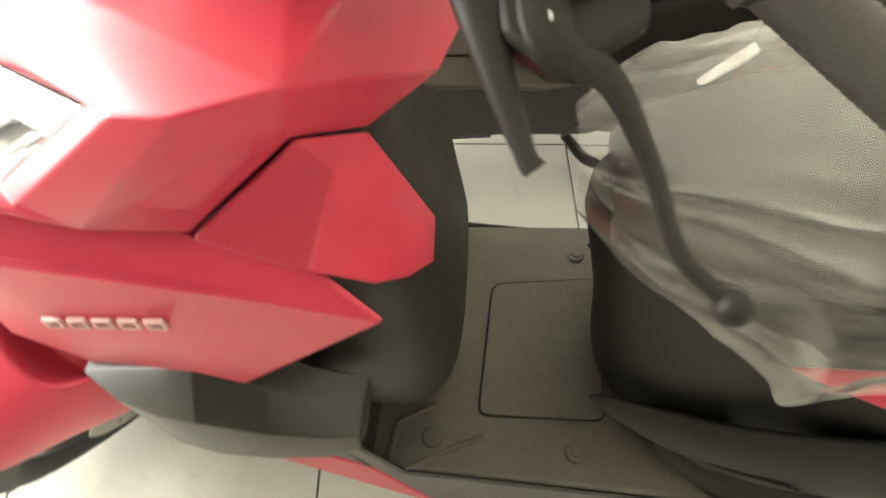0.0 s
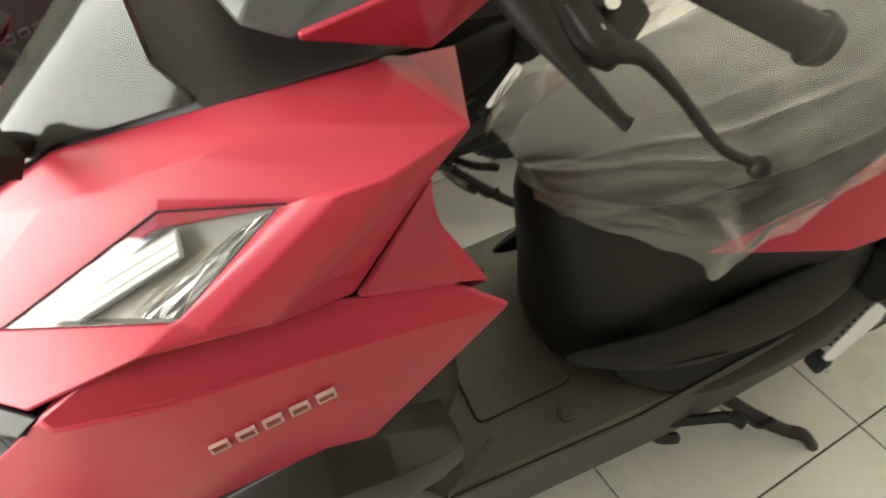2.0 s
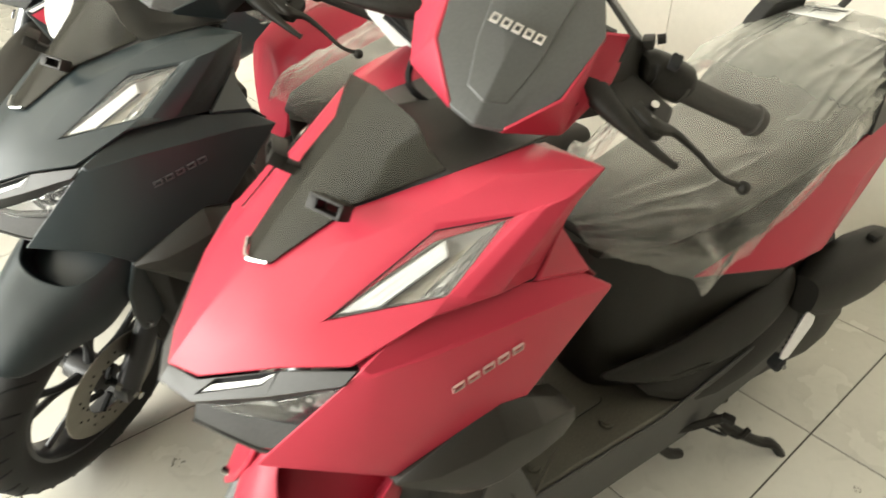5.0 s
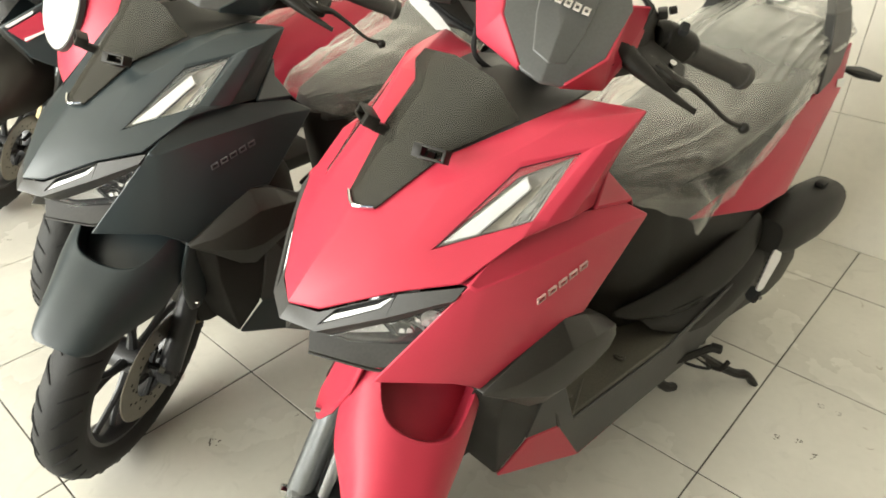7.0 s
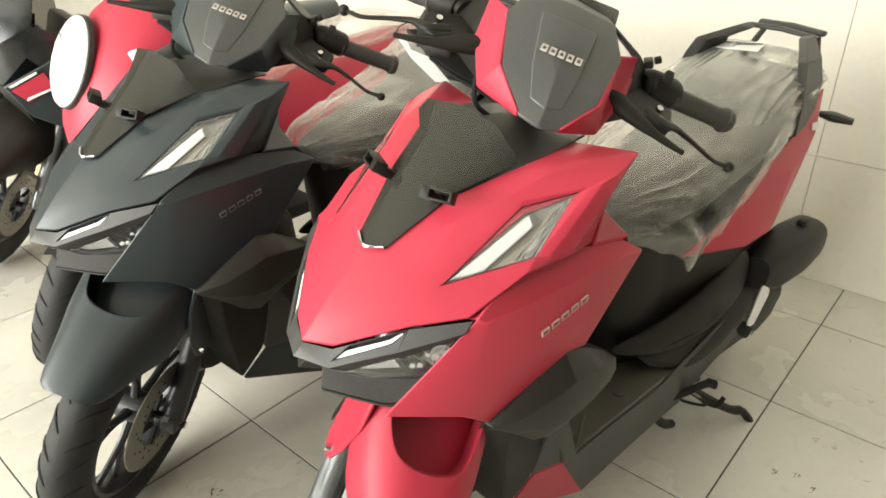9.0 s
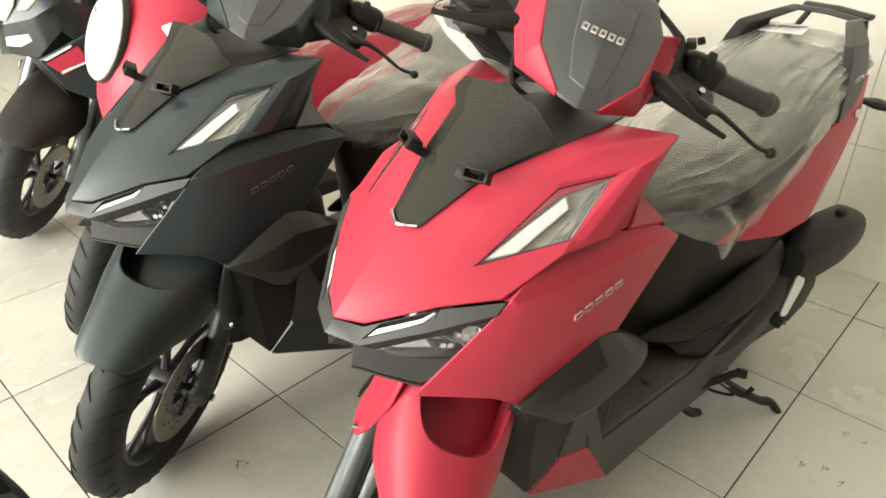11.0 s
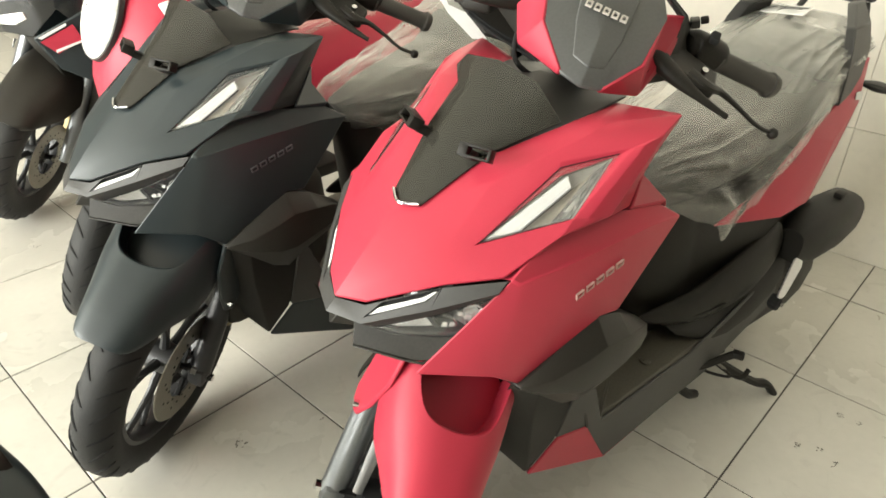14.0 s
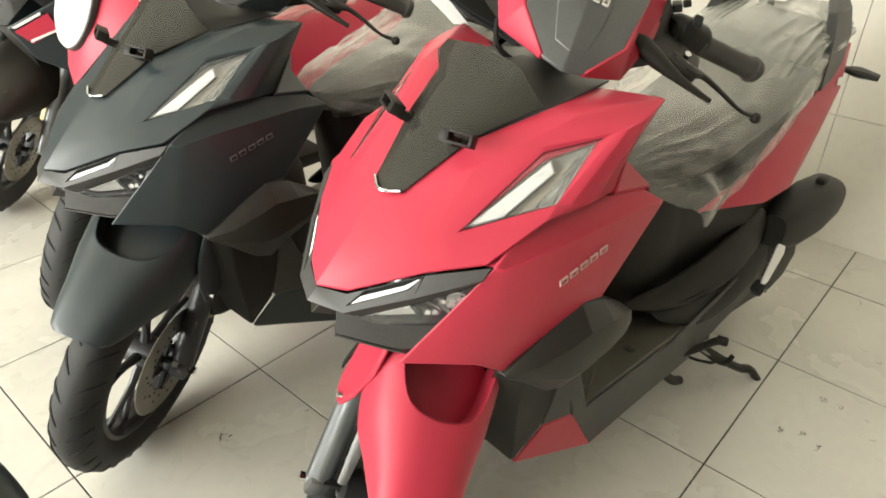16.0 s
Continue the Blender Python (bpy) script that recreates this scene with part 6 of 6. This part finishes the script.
floor_scuff([(0.204, 0.182), (0.217, 0.174), (0.22, 0.189)], 0.009)
floor_scuff([(0.242, -0.09), (0.25, -0.091), (0.255, -0.091)], 0.006)
floor_scuff([(0.085, 0.479), (0.097, 0.464), (0.099, 0.446)], 0.006)
floor_scuff([(0.147, 0.219), (0.169, 0.21), (0.185, 0.217)], 0.004)
floor_scuff([(0.266, -0.155), (0.276, -0.156), (0.284, -0.145)], 0.004)


# ---- pieces of the floor and of the back wall ----
def tile_mesh(name, sx, sy, sz, mat, bevel):
    me = bpy.data.meshes.new(name)
    bm = block((sx, sy, sz))
    top = [e for e in bm.edges if all(v.co.z > 0 for v in e.verts)]
    bmesh.ops.bevel(bm, geom=top, offset=bevel, segments=1, affect="EDGES")
    bm.to_mesh(me)
    bm.free()
    me.materials.append(mat)
    return me


TX, TY = 0.521, 0.5
piece = tile_mesh("tile", TX - 0.0040, TY - 0.0040, 0.010, TILE, 0.0007)
for i in range(-12, 8):
    for j in range(-10, 1):
        t = new("tile", piece)
        t.parent = floor
        t.location = Vector(((i + 0.5) * TX, (j + 0.5) * TY, -0.005 + random.uniform(-0.0004, 0.0004))) - floor.location
short = tile_mesh("tile", TX - 0.0040, BACK - TY - 0.006, 0.010, TILE, 0.0007)
for i in range(-12, 8):
    t = new("tile", short)
    t.parent = floor
    t.location = Vector(((i + 0.5) * TX, (BACK + TY) / 2, -0.005)) - floor.location
heights = [0.0, 0.46, 1.06, 1.66, 2.26, 2.86]
wide = 0.88
slabs = {}
for k, (z0, z1) in enumerate(zip(heights, heights[1:])):
    for i in range(-6, 4):
        me = slabs.get(round(z1 - z0, 3))
        if me is None:
            me = slabs[round(z1 - z0, 3)] = tile_mesh("panel", wide - 0.002, z1 - z0 - 0.002, 0.010, WALL_TILE, 0.0008)
        t = new("panel", me)
        t.parent = wall_back
        t.rotation_euler = (radians(90), 0, 0)
        t.location = Vector((-0.2 + (i + 0.5) * wide, BACK - 0.001, (z0 + z1) / 2)) - wall_back.location
